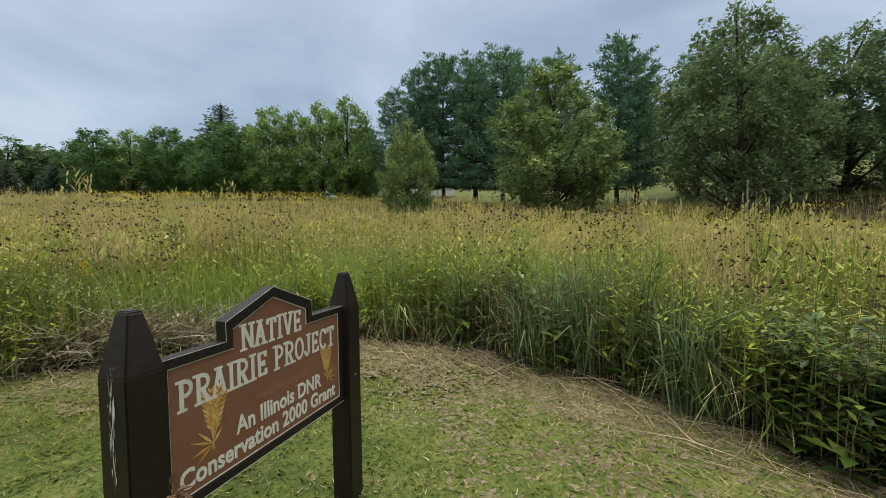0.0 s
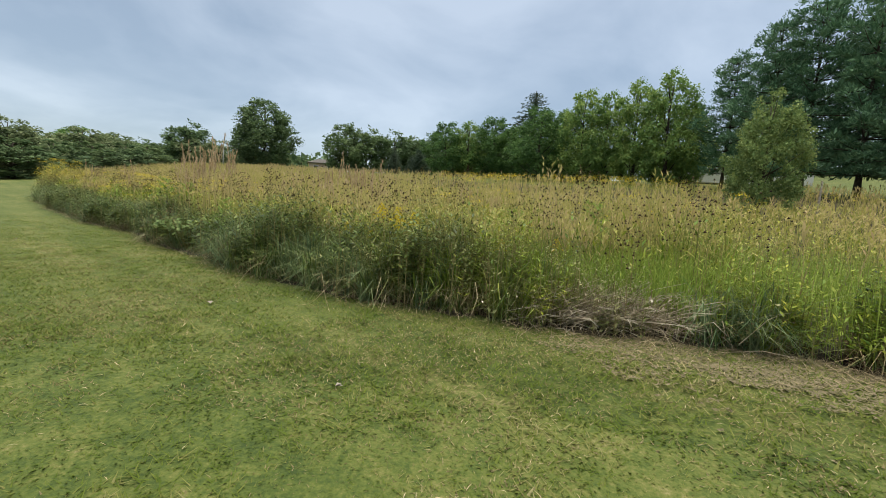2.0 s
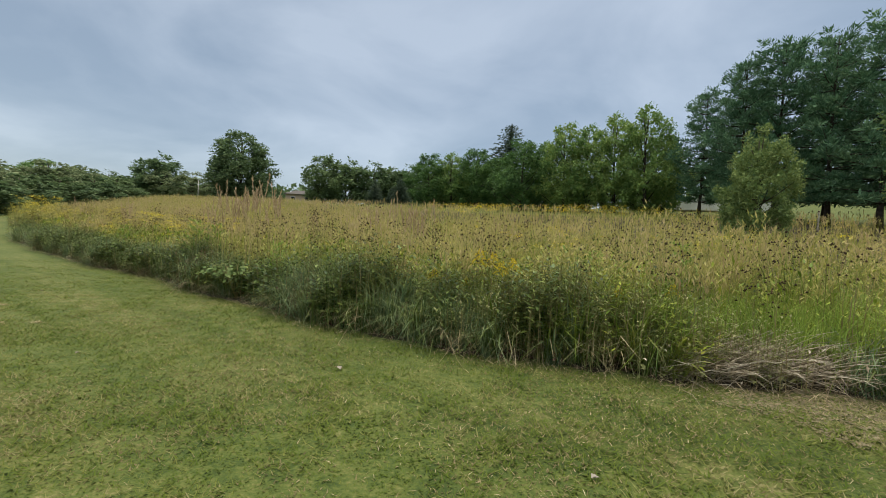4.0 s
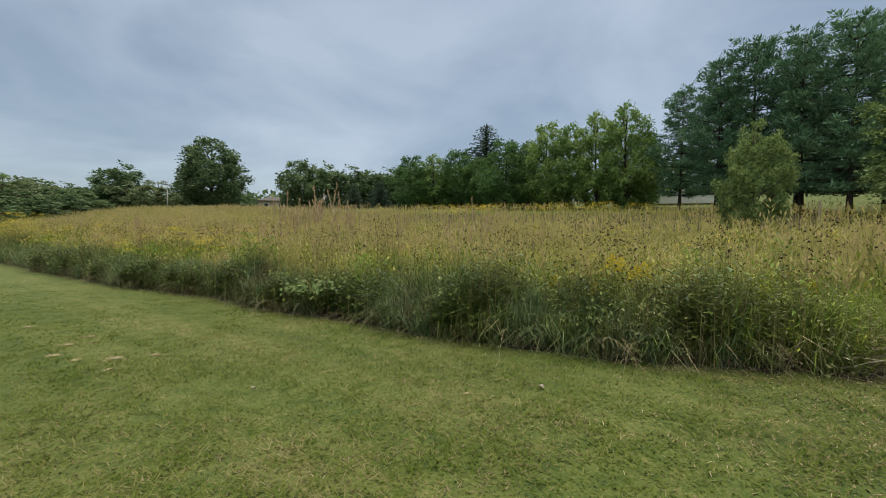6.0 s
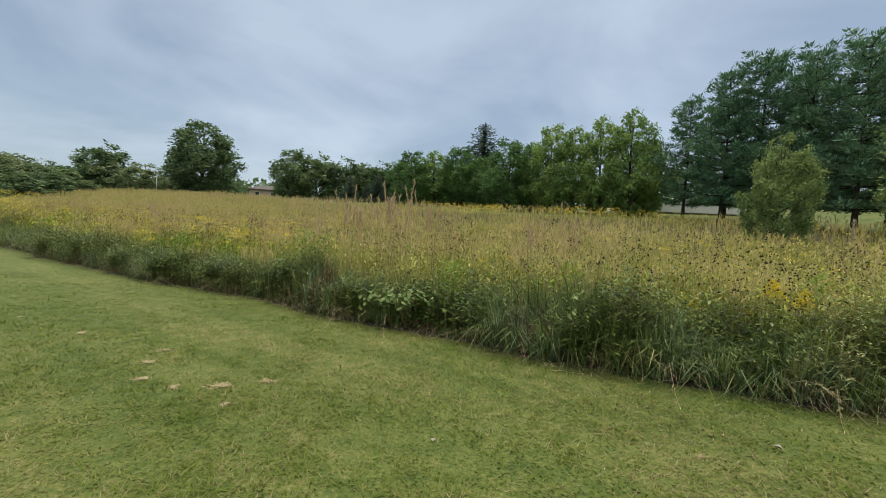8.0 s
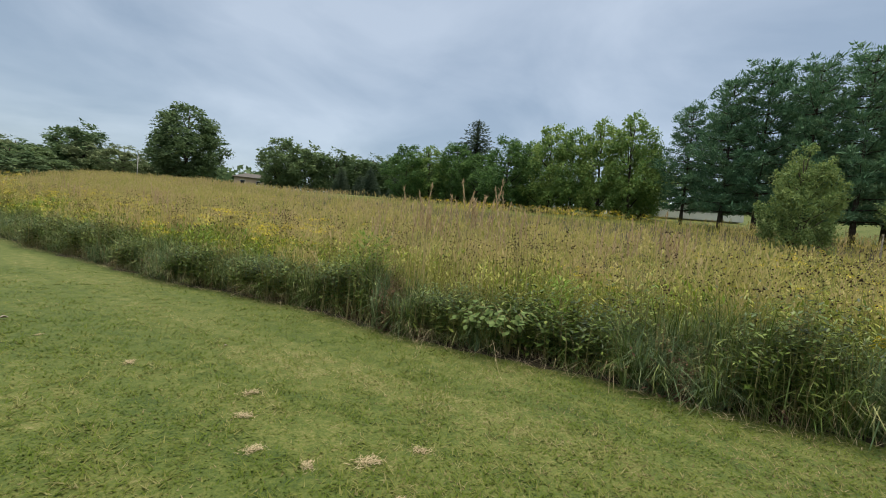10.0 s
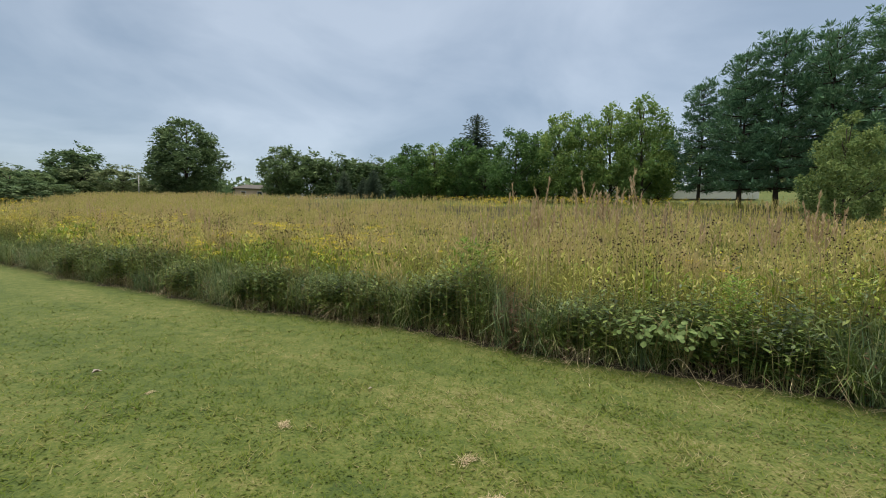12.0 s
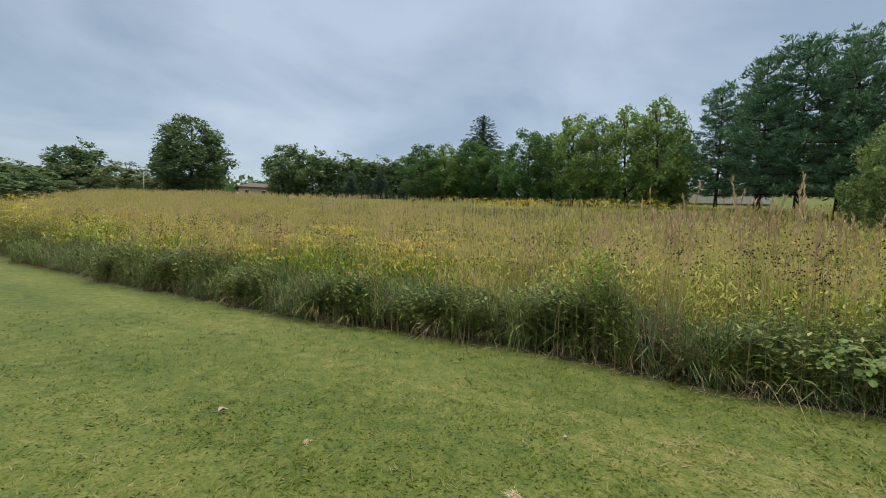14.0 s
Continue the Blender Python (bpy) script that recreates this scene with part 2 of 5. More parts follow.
M["glass"] = ramp_material("dark_window", [(0.02, 0.025, 0.03), (0.035, 0.04, 0.05)], 0.1, 1, 0, 0, 0.5)
M["pole"] = ramp_material("pale_pole", [(0.36, 0.34, 0.31), (0.48, 0.46, 0.43)], 0.8, 2, 0, 0, 0.5)

# ---- mesh helpers ----
rng = np.random.default_rng(7)


def mesh_np(name, verts, tris, material, smooth=False):
    verts = np.asarray(verts, np.float32).reshape(-1, 3)
    tris = np.asarray(tris, np.int32)
    k = tris.shape[1]
    me = bpy.data.meshes.new(name)
    me.vertices.add(len(verts))
    me.vertices.foreach_set("co", verts.ravel())
    me.loops.add(tris.size)
    me.loops.foreach_set("vertex_index", tris.ravel())
    me.polygons.add(len(tris))
    me.polygons.foreach_set("loop_start", np.arange(0, tris.size, k, dtype=np.int32))
    me.polygons.foreach_set("loop_total", np.full(len(tris), k, np.int32))
    if smooth:
        me.polygons.foreach_set("use_smooth", np.ones(len(tris), bool))
    me.materials.append(material)
    me.update(calc_edges=True)
    me.validate()
    return me


def join(*parts):
    """Joins (verts, faces) pairs."""
    vs, fs, n = [], [], 0
    for v, f in parts:
        v = np.asarray(v, float).reshape(-1, 3)
        vs.append(v)
        fs.append(np.asarray(f, int) + n)
        n += len(v)
    return np.concatenate(vs), np.concatenate(fs)


def unit(v):
    return v / np.maximum(np.linalg.norm(v, axis=-1, keepdims=True), 1e-9)


def blades(base, height, width, azimuth, lean, droop=0.0):
    """Tapered, arching blades of three triangles: lean is the sideways reach at the tip, droop lowers the tip."""
    n = len(base)
    height, width, azimuth, lean, droop = (np.broadcast_to(np.asarray(a, float), (n,)) for a in (height, width, azimuth, lean, droop))
    out = np.stack([np.cos(azimuth), np.sin(azimuth), np.zeros(n)], 1)
    face = azimuth + rng.uniform(0.6, 2.5, n)
    side = np.stack([np.cos(face), np.sin(face), np.zeros(n)], 1) * (width / 2)[:, None]
    up = np.array([0, 0, 1.0])
    mid = base + out * (lean * 0.32)[:, None] + up * (height * 0.62)[:, None]
    tip = base + out * lean[:, None] + up * (height - droop)[:, None]
    v = np.stack([base - side * 0.8, base + side * 0.8, mid - side, mid + side, tip], 1).reshape(-1, 3)
    t = np.array([[0, 1, 3], [0, 3, 2], [2, 3, 4]])
    return v, (np.arange(n)[:, None, None] * 5 + t).reshape(-1, 3)


def leaves(base, way, length, width, fold=0.25, roll=None):
    """Folded pointed leaves of two triangles that grow from base along way."""
    n = len(base)
    length, width = (np.broadcast_to(np.asarray(a, float), (n,)) for a in (length, width))
    way = unit(way)
    ref = np.tile([0, 0, 1.0], (n, 1)) if roll is None else unit(roll)
    side = np.cross(way, ref)
    bad = np.linalg.norm(side, axis=1) < 1e-3
    side[bad] = [1, 0, 0]
    side = unit(side)
    nor = unit(np.cross(side, way))
    mid = base + way * (length * 0.45)[:, None]
    left = mid - side * (width / 2)[:, None] + nor * (width * fold)[:, None]
    right = mid + side * (width / 2)[:, None] + nor * (width * fold)[:, None]
    tip = base + way * length[:, None]
    v = np.stack([base, right, tip, left], 1).reshape(-1, 3)
    t = np.array([[0, 1, 2], [0, 2, 3]])
    return v, (np.arange(n)[:, None, None] * 4 + t).reshape(-1, 3)


def seeds(centre, radius, tall=1.0):
    """Small pointed nubs."""
    n = len(centre)
    radius = np.broadcast_to(np.asarray(radius, float), (n,))
    d = np.array([[1, 0, -0.5], [-0.5, 0.87, -0.5], [-0.5, -0.87, -0.5], [0, 0, tall]])
    v = (centre[:, None, :] + d * radius[:, None, None] * rng.uniform(0.8, 1.3, (n, 4, 1))).reshape(-1, 3)
    t = np.array([[0, 1, 3], [1, 2, 3], [2, 0, 3], [1, 0, 2]])
    return v, (np.arange(n)[:, None, None] * 4 + t).reshape(-1, 3)


def tube(path, radii, sides=6):
    """A tapered tube along a path."""
    path = np.asarray(path, float)
    radii = np.asarray(radii, float)
    k = len(path)
    way = unit(np.gradient(path, axis=0))
    ref = np.where(np.abs(way[:, 2:3]) > 0.9, [[1.0, 0, 0]], [[0, 0, 1.0]])
    a = unit(np.cross(way, ref))
    b = np.cross(way, a)
    ang = np.linspace(0, 2 * math.pi, sides, endpoint=False)
    ring = a[:, None, :] * np.cos(ang)[None, :, None] + b[:, None, :] * np.sin(ang)[None, :, None]
    v = (path[:, None, :] + ring * radii[:, None, None]).reshape(-1, 3)
    f = []
    for i in range(k - 1):
        for j in range(sides):
            p, q = i * sides + j, i * sides + (j + 1) % sides
            f += [[p, q, q + sides], [p, q + sides, p + sides]]
    v = np.concatenate([v, path[[0, -1]]])
    for j in range(sides):
        f += [[k * sides, (j + 1) % sides, j], [k * sides + 1, (k - 1) * sides + j, (k - 1) * sides + (j + 1) % sides]]
    return v, np.array(f)


def stuff(name, parts, material, label, category):
    v, f = join(*parts)
    return tagged(new(name, mesh_np(name, v, f, material)), label, category, kind="stuff")


def part(name, bm, material, parent, label=""):
    """Links a bmesh as one mesh object under a thing or a part."""
    me = bpy.data.meshes.new(name)
    bmesh.ops.recalc_face_normals(bm, faces=bm.faces)
    bm.to_mesh(me)
    bm.free()
    me.materials.append(material)
    ob = new(name, me)
    ob.parent = parent
    return tagged(ob, label)


def part_np(name, vf, material, parent, label="", smooth=False):
    ob = new(name, mesh_np(name, vf[0], vf[1], material, smooth))
    ob.parent = parent
    return tagged(ob, label)


def box(bm, size, at, bevel=0.0):
    """Adds a box, bevelled along its edges, to a bmesh."""
    made = bmesh.ops.create_cube(bm, size=1.0, matrix=Matrix.Translation(at) @ Matrix.Diagonal((*size, 1)))
    if bevel:
        edges = {e for v in made["verts"] for e in v.link_edges}
        bmesh.ops.bevel(bm, geom=list(edges), offset=bevel, segments=2, affect="EDGES", profile=0.6)
    return bm


# ---- the lie of the land ----
# The mown edge of the prairie, from the far end of the lawn round to beyond the sign.
EDGE = np.array([(-90, 100), (-66, 60), (-36, 25.5), (-20.6, 14.5), (-17, 11.6), (-13.3, 9.1), (-9.6, 6.8), (-7.5, 5.55), (-5.6, 4.45), (-3.3, 3.2), (-2.0, 2.75), (-1.0, 2.35),
                 (0.05, 1.65), (1.3, 0.75), (1.9, 0.35), (2.8, -0.1), (3.8, -0.6), (5.3, -1.5), (6.7, -2.15), (8.9, -2.5), (10.4, -2.6), (11.8, -2.65), (12.3, -3.2),
                 (13.0, -4.1), (13.35, -4.8), (13.7, -6.1), (14.2, -9.0), (15.7, -15.0)])
BACK = np.array([(30, -22), (60, -14), (64, 2), (52, 19), (40, 29), (29, 37), (5, 44), (-20, 56), (-45, 76)])
FIELD = np.concatenate([EDGE, BACK])


def height(x, y):
    """The ground: nearly flat where it is mown, dipping by the sign, climbing across the prairie to the trees."""
    x, y = np.asarray(x, float), np.asarray(y, float)
    s = np.maximum(0.25 * (x - 3) + 0.97 * (y + 0.8) - 3, 0)
    near = np.minimum(s, 57)
    h = 0.133 * near * near / (near + 10) + np.minimum(s - near, 250) * 0.06
    h = h + np.clip((x - 50) * 0.2, 0, 6)
    u = np.clip((x - 3.5) / 7, 0, 1)
    return h - 0.105 * np.clip(-3.8 - y, 0, 6) * u * u * (3 - 2 * u)


def inside(x, y, poly=FIELD):
    hit = np.zeros(len(x), bool)
    for (x0, y0), (x1, y1) in zip(poly, np.roll(poly, -1, 0)):
        if y0 == y1:
            continue
        hit ^= ((y0 > y) != (y1 > y)) & (x < (x1 - x0) * (y - y0) / (y1 - y0) + x0)
    return hit


def from_edge(x, y):
    """Distance to the mown edge."""
    p = np.stack([x, y], 1)
    best = np.full(len(x), 1e9)
    for a, b in zip(EDGE[:-1], EDGE[1:]):
        ab = b - a
        u = np.clip(((p - a) @ ab) / (ab @ ab), 0, 1)
        best = np.minimum(best, np.linalg.norm(p - a - u[:, None] * ab, axis=1))
    return best


STROLL = np.array([(10.8, -7.1), (7.7, -6.9), (5.2, -6.9), (3.4, -6.2), (0.85, -4.65), (-1.7, -3.6)])


def from_stroll(x, y):
    p = np.stack([x, y], 1)
    return np.min([np.linalg.norm(p - q, axis=1) for q in STROLL], axis=0)


def on_field(n, dmin, dmax, falloff=0.0, box_=(-60, 65, -22, 85)):
    """n points of the prairie between two distances from its mown edge, thinning with the distance from the stroll."""
    got = []
    total = 0
    while total < n:
        k = 60000
        x, y = rng.uniform(box_[0], box_[1], k), rng.uniform(box_[2], box_[3], k)
        keep = inside(x, y)
        x, y = x[keep], y[keep]
        d = from_edge(x, y)
        keep = (d >= dmin) & (d < dmax)
        if falloff:
            keep &= rng.random(len(x)) < np.minimum(1, (7 / np.maximum(from_stroll(x, y), 1)) ** falloff)
        x, y = x[keep], y[keep]
        got.append(np.stack([x, y, d[keep]], 1))
        total += len(x)
    return np.concatenate(got)[:n]


SEG = EDGE[1:] - EDGE[:-1]
SEG_LEN = np.linalg.norm(SEG, axis=1)


def along_edge(n, dmin, dmax, first=3, last=27):
    """n points in a strip along the mown edge, dmin to dmax metres into the prairie (below 0: onto the lawn)."""
    w = SEG_LEN[first:last] / SEG_LEN[first:last].sum()
    i = rng.choice(np.arange(first, last), n, p=w)
    u = rng.random(n)
    p = EDGE[i] + SEG[i] * u[:, None]
    nor = np.stack([-SEG[i, 1], SEG[i, 0]], 1) / SEG_LEN[i][:, None]
    d = rng.uniform(dmin, dmax, n)
    bulge = 0.36 * (vnoise(p[:, 0], p[:, 1], 0.8, 40) - 0.62) + 0.18 * (vnoise(p[:, 0], p[:, 1], 2.3, 41) - 0.5)
    p = p + nor * (d - bulge)[:, None]
    return np.concatenate([p, d[:, None]], 1)


def grounded(p, lift=0.0):
    return np.stack([p[:, 0], p[:, 1], height(p[:, 0], p[:, 1]) + lift], 1)


def wave(x, y, scale, seed):
    """Smooth patches between 0 and 1."""
    a = np.sin(x * scale + seed) * np.cos(y * scale * 1.3 - seed * 2) + np.sin((x + y) * scale * 0.61 + seed * 3) + np.sin((x - 1.7 * y) * scale * 0.43 - seed)
    return np.clip(0.5 + a * 0.24, 0, 1)


def vnoise(x, y, scale, seed):
    """Smooth value noise between 0 and 1."""
    x, y = np.asarray(x) * scale + seed * 17.3, np.asarray(y) * scale - seed * 9.1
    i, j = np.floor(x), np.floor(y)
    u, v = x - i, y - j
    u, v = u * u * (3 - 2 * u), v * v * (3 - 2 * v)

    def cell(a, b):
        q = np.sin(a * 127.1 + b * 311.7 + seed * 74.7) * 43758.5453
        return q - np.floor(q)
    return (cell(i, j) * (1 - u) + cell(i + 1, j) * u) * (1 - v) + (cell(i, j + 1) * (1 - u) + cell(i + 1, j + 1) * u) * v


def sheet(name, xs, ys, material, lift=0.0):
    gx, gy = np.meshgrid(xs, ys)
    v = np.stack([gx.ravel(), gy.ravel(), height(gx, gy).ravel() + lift], 1)
    nx = len(xs)
    i = (np.arange(len(ys) - 1)[:, None] * nx + np.arange(nx - 1)).ravel()
    return mesh_np(name, v, np.stack([i, i + 1, i + nx + 1, i + nx], 1), material, True)


def spread(lo, hi, fine_lo, fine_hi, step):
    mid = np.arange(fine_lo, fine_hi, step)
    a = fine_lo - np.geomspace(step, fine_lo - lo, 26)[::-1]
    b = fine_hi - step + np.geomspace(step, hi - fine_hi, 26)
    return np.concatenate([a, mid, b])


ground = tagged(new("ground", sheet("ground", spread(-2500, 2500, -60, 70, 1.5), spread(-2500, 2500, -15, 80, 1.5), M["lawn"])),
                "mown green lawn with dry patches, rising gently to trees", "ground", kind="structure")


def strip_mesh(name, dmins, rows_, material, lift, first=0, last=None, wobble=0.1):
    """A sheet along the mown edge: at each edge point a row of points at the given distances into the prairie."""
    last = len(EDGE) if last is None else last
    pts = []
    for a, b in zip(EDGE[first:last - 1], EDGE[first + 1:last]):
        k = max(2, int(np.linalg.norm(b - a) / 0.25))
        pts += [a + (b - a) * u for u in np.linspace(0, 1, k, endpoint=False)]
    pts = np.array(pts)
    tan = unit(np.gradient(pts, axis=0))
    for _ in range(6):
        tan[1:-1] = (tan[:-2] + tan[1:-1] * 2 + tan[2:]) / 4
    nor = np.stack([-tan[:, 1], tan[:, 0]], 1)
    ds = np.linspace(dmins, rows_, 8)
    v = []
    for j, d in enumerate(ds):
        wob = rng.normal(0, wobble, len(pts)) if j in (0, 7) else 0
        p = pts + nor * (d + wob if np.ndim(wob) else np.full(len(pts), d))[:, None]
        v.append(np.stack([p[:, 0], p[:, 1], height(p[:, 0], p[:, 1]) + (0.001 if j in (0, 7) else lift)], 1))
    v = np.array(v)
    n = len(pts)
    i = (np.arange(7)[:, None] * n + np.arange(n - 1)).ravel()
    return mesh_np(name, v.reshape(-1, 3), np.stack([i, i + 1, i + n + 1, i + n], 1), material, True)


# the prairie's own floor of litter, a shallow sheet on the ground, darkened for shade
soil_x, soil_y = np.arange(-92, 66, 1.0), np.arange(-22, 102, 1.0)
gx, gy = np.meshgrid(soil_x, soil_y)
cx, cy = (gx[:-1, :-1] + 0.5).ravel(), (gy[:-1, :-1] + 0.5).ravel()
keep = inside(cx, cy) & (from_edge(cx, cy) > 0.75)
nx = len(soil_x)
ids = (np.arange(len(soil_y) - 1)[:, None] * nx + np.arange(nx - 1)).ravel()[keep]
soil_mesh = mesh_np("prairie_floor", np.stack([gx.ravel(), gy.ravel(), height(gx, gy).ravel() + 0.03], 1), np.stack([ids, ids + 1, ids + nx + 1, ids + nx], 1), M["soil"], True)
tagged(new("prairie_floor", soil_mesh), "brown and olive plant litter under the prairie, darkened for shade", "ground", kind="structure")
tagged(new("prairie_margin", strip_mesh("prairie_margin", 0.10, 2.4, M["soil"], 0.012)), "brown litter along the mown prairie edge, darkened for shade", "ground", kind="structure")

# ---- the sign ----
SIGN_U = Vector((0.730, 0.683, 0)).normalized()
SIGN_N = Vector((SIGN_U.y, -SIGN_U.x, 0))
SIGN_AT = Vector((10.937, -5.452, -0.158))
SIGN = Matrix.Translation(SIGN_AT) @ Matrix((SIGN_U, -SIGN_N, Vector((0, 0, 1)))).transposed().to_4x4()


def outline(grow):
    """The board's outline as (along, up): straight shoulders, a step and a low peak."""
    g = grow
    return [(-0.405 - g, 0.54 - g), (0.405 + g, 0.54 - g), (0.405 + g, 0.928 + g), (0.185 + g, 0.928 + g), (0.185 + g, 0.99 + g),
            (0.0, 1.068 + g * 1.25), (-0.185 - g, 0.99 + g), (-0.185 - g, 0.928 + g), (-0.405 - g, 0.928 + g)]


def slab(points, y0, y1):
    bm = bmesh.new()
    face = bm.faces.new([bm.verts.new((x, y0, z)) for x, z in points])
    made = bmesh.ops.extrude_face_region(bm, geom=[face])
    bmesh.ops.translate(bm, verts=[v for v in made["geom"] if isinstance(v, bmesh.types.BMVert)], vec=(0, y1 - y0, 0))
    return bm


def loop_band(outer, inner, y0, y1):
    """A closed band between two outlines."""
    bm = bmesh.new()
    rings = []
    for pts, y in ((outer, y0), (inner, y0), (inner, y1), (outer, y1)):
        rings.append([bm.verts.new((x, y, z)) for x, z in pts])
    n = len(outer)
    for a, b in zip(rings, rings[1:] + rings[:1]):
        for i in range(n):
            bm.faces.new((a[i], a[(i + 1) % n], b[(i + 1) % n], b[i]))
    return bm


def lettering(text, size, at, width, parent, material, bold=0.0):
    """Raised letters facing the sign's front, centred at (along, up) and fitted to a width."""
    cu = bpy.data.curves.new("words", "FONT")
    cu.body, cu.size, cu.align_x, cu.extrude, cu.offset = text, size, "CENTER", 0.0008, bold
    cu.resolution_u = 3
    ob = bpy.data.objects.new("words", cu)
    scene.collection.objects.link(ob)
    bpy.context.view_layer.update()
    me = bpy.data.meshes.new_from_object(ob.evaluated_get(bpy.context.evaluated_depsgraph_get()))
    bpy.data.objects.remove(ob)
    xs = [v.co.x for v in me.vertices]
    k = width / (max(xs) - min(xs))
    mid = (max(xs) + min(xs)) / 2
    for v in me.vertices:
        x, y, z = v.co
        v.co = ((x - mid) * k + at[0], -0.0150 - z, y + at[1])
    me.materials.clear()
    me.materials.append(material)
    o = new("lettering", me)
    o.parent = parent
    return o


def wheat_sheaf(parent, at, size, lean):
    """A painted sheaf: stalks that fan out from a tie, with ears of grain."""
    vs = []
    for i, a in enumerate(np.linspace(-0.36, 0.30, 6)):
        top = np.array([math.sin(a + lean) * size * (0.8 + 0.1 * (i % 2)), math.cos(a + lean) * size * (0.85 + 0.12 * ((i + 1) % 2))])
        root = np.array([-math.sin(a + lean) * size * 0.28, -size * 0.55])
        for u in np.linspace(0.45, 1.0, 7):
            p = root + (top - root) * u
            for s in (-1, 1):
                d = unit((top - root)[None])[0]
                e = unit(np.array([[d[0] + s * d[1] * 0.55, d[1] - s * d[0] * 0.55]]))[0]
                vs.append((p, e, size * 0.2, size * 0.075))
        vs.append((root, top - root, np.linalg.norm(top - root), size * 0.03))
    # long leaves that droop to one side
    for a, ln in ((-0.75, 0.62), (-1.15, 0.7), (-1.7, 0.66), (-2.15, 0.62), (0.7, 0.4)):
        a = a if lean > 0 else -a
        vs.append((np.array([0.0, -size * 0.28]), np.array([math.sin(a), math.cos(a)]), size * ln, size * 0.075))
    n = len(vs)
    base = np.array([[at[0] + p[0], -0.0146, at[1] + p[1]] for p, *_ in vs])
    base[:, 1] -= np.linspace(0, 0.0012, n)
    way = np.array([[e[0], 0, e[1]] for _, e, *_ in vs])
    v, f = leaves(base, way, np.array([q[2] for q in vs]), np.array([q[3] for q in vs]), 0.0, np.tile([0, -1.0, 0], (n, 1)))
    return part_np("wheat_emblem", (v, f), M["wheat"], parent, "ochre painted wheat sheaf")


GLYPHS = {
    "N": (0.92, ((0.14, 0, 0.14, 1), (0.14, 1, 0.86, 0), (0.86, 0, 0.86, 1)), ((0.14, 0), (0.12, 1), (0.86, 1))),
    "A": (0.92, ((0.14, 0, 0.5, 1), (0.5, 1, 0.86, 0), (0.28, 0.36, 0.72, 0.36)), ((0.14, 0), (0.86, 0), (0.46, 1))),
    "T": (0.84, ((0.5, 0, 0.5, 1), (0.06, 0.95, 0.94, 0.95), (0.09, 0.98, 0.09, 0.74), (0.91, 0.98, 0.91, 0.74)), ((0.5, 0),)),
    "I": (0.46, ((0.5, 0, 0.5, 1),), ((0.5, 0), (0.5, 1))),
    "V": (0.92, ((0.14, 1, 0.5, 0), (0.5, 0, 0.86, 1)), ((0.14, 1), (0.86, 1))),
    "E": (0.80, ((0.22, 0, 0.22, 1), (0.1, 0.05, 0.9, 0.05), (0.1, 0.95, 0.88, 0.95), (0.22, 0.5, 0.68, 0.5), (0.88, 0, 0.88, 0.26), (0.86, 1, 0.86, 0.76), (0.68, 0.38, 0.68, 0.62)), ()),
    "P": (0.82, ((0.22, 0, 0.22, 1),), ((0.24, 0), (0.18, 1))),
    "R": (0.90, ((0.22, 0, 0.22, 1), (0.5, 0.45, 0.82, 0)), ((0.24, 0), (0.18, 1), (0.88, 0))),
    "J": (0.66, ((0.66, 0.28, 0.66, 1),), ((0.64, 1),)),
    "O": (0.92, (), ()),
    "C": (0.88, ((0.88, 0.98, 0.88, 0.7),), ()),
}
ARCS = {"P": (0.5, 0.72, 0.36, 0.24, -95, 95), "R": (0.5, 0.72, 0.36, 0.24, -95, 95), "J": (0.36, 0.28, 0.30, 0.25, 180, 360), "O": (0.5, 0.5, 0.40, 0.47, 0, 360), "C": (0.5, 0.5, 0.38, 0.47, 38, 322)}


def slab_letters(text, at, width, tall, parent):
    """Routed slab-serif capitals, built from strokes, bowls and serifs and fitted to a width."""
    total = sum(GLYPHS[c][0] + 0.10 if c != " " else 0.55 for c in text)
    unit_w = width / total
    pen, quads = at[0] - width / 2, []

    def bar(x0, z0, x1, z1, thick):
        d = np.array([x1 - x0, z1 - z0])
        d = d / np.linalg.norm(d)
        e = np.array([-d[1], d[0]]) * thick / 2
        a, b = np.array([x0, z0]), np.array([x1, z1])
        quads.append([a - e, b - e, b + e, a + e])

    thick = tall * 0.17
    for c in text:
        if c == " ":
            pen += 0.55 * unit_w
            continue
        w, strokes, feet = GLYPHS[c]
        w *= unit_w
        px = lambda u: pen + u * w
        pz = lambda u: at[1] + u * tall
        for x0, z0, x1, z1 in strokes:
            bar(px(x0), pz(z0), px(x1), pz(z1), thick if abs(x1 - x0) < 0.6 or z0 != z1 else thick * 0.7)
        for x0, z0 in feet:
            bar(px(x0) - thick * 1.1, pz(z0), px(x0) + thick * 1.1, pz(z0), thick * 0.6)
        if c in ARCS:
            cx, cz, rx, rz, a0, a1 = ARCS[c]
            a = np.radians(np.linspace(a0, a1, 17))
            for p, q in zip(a[:-1], a[1:]):
                bar(px(cx + rx * math.cos(p)), pz(cz + rz * math.sin(p)), px(cx + rx * math.cos(q)), pz(cz + rz * math.sin(q)), thick * 0.9)
            if c in "PR":
                for z0 in (0.96, 0.48):
                    bar(px(0.2), pz(z0), px(0.52), pz(z0), thick * 0.8)
        pen += w + 0.10 * unit_w
    q = np.array(quads)
    n = len(q)
    v = np.stack([q[:, :, 0], np.repeat(-0.0152 - np.linspace(0, 0.0012, n)[:, None], 4, 1), q[:, :, 1]], 2).reshape(-1, 3)
    return part_np("lettering", (v, np.arange(4 * n).reshape(-1, 4)), M["letter"], parent)


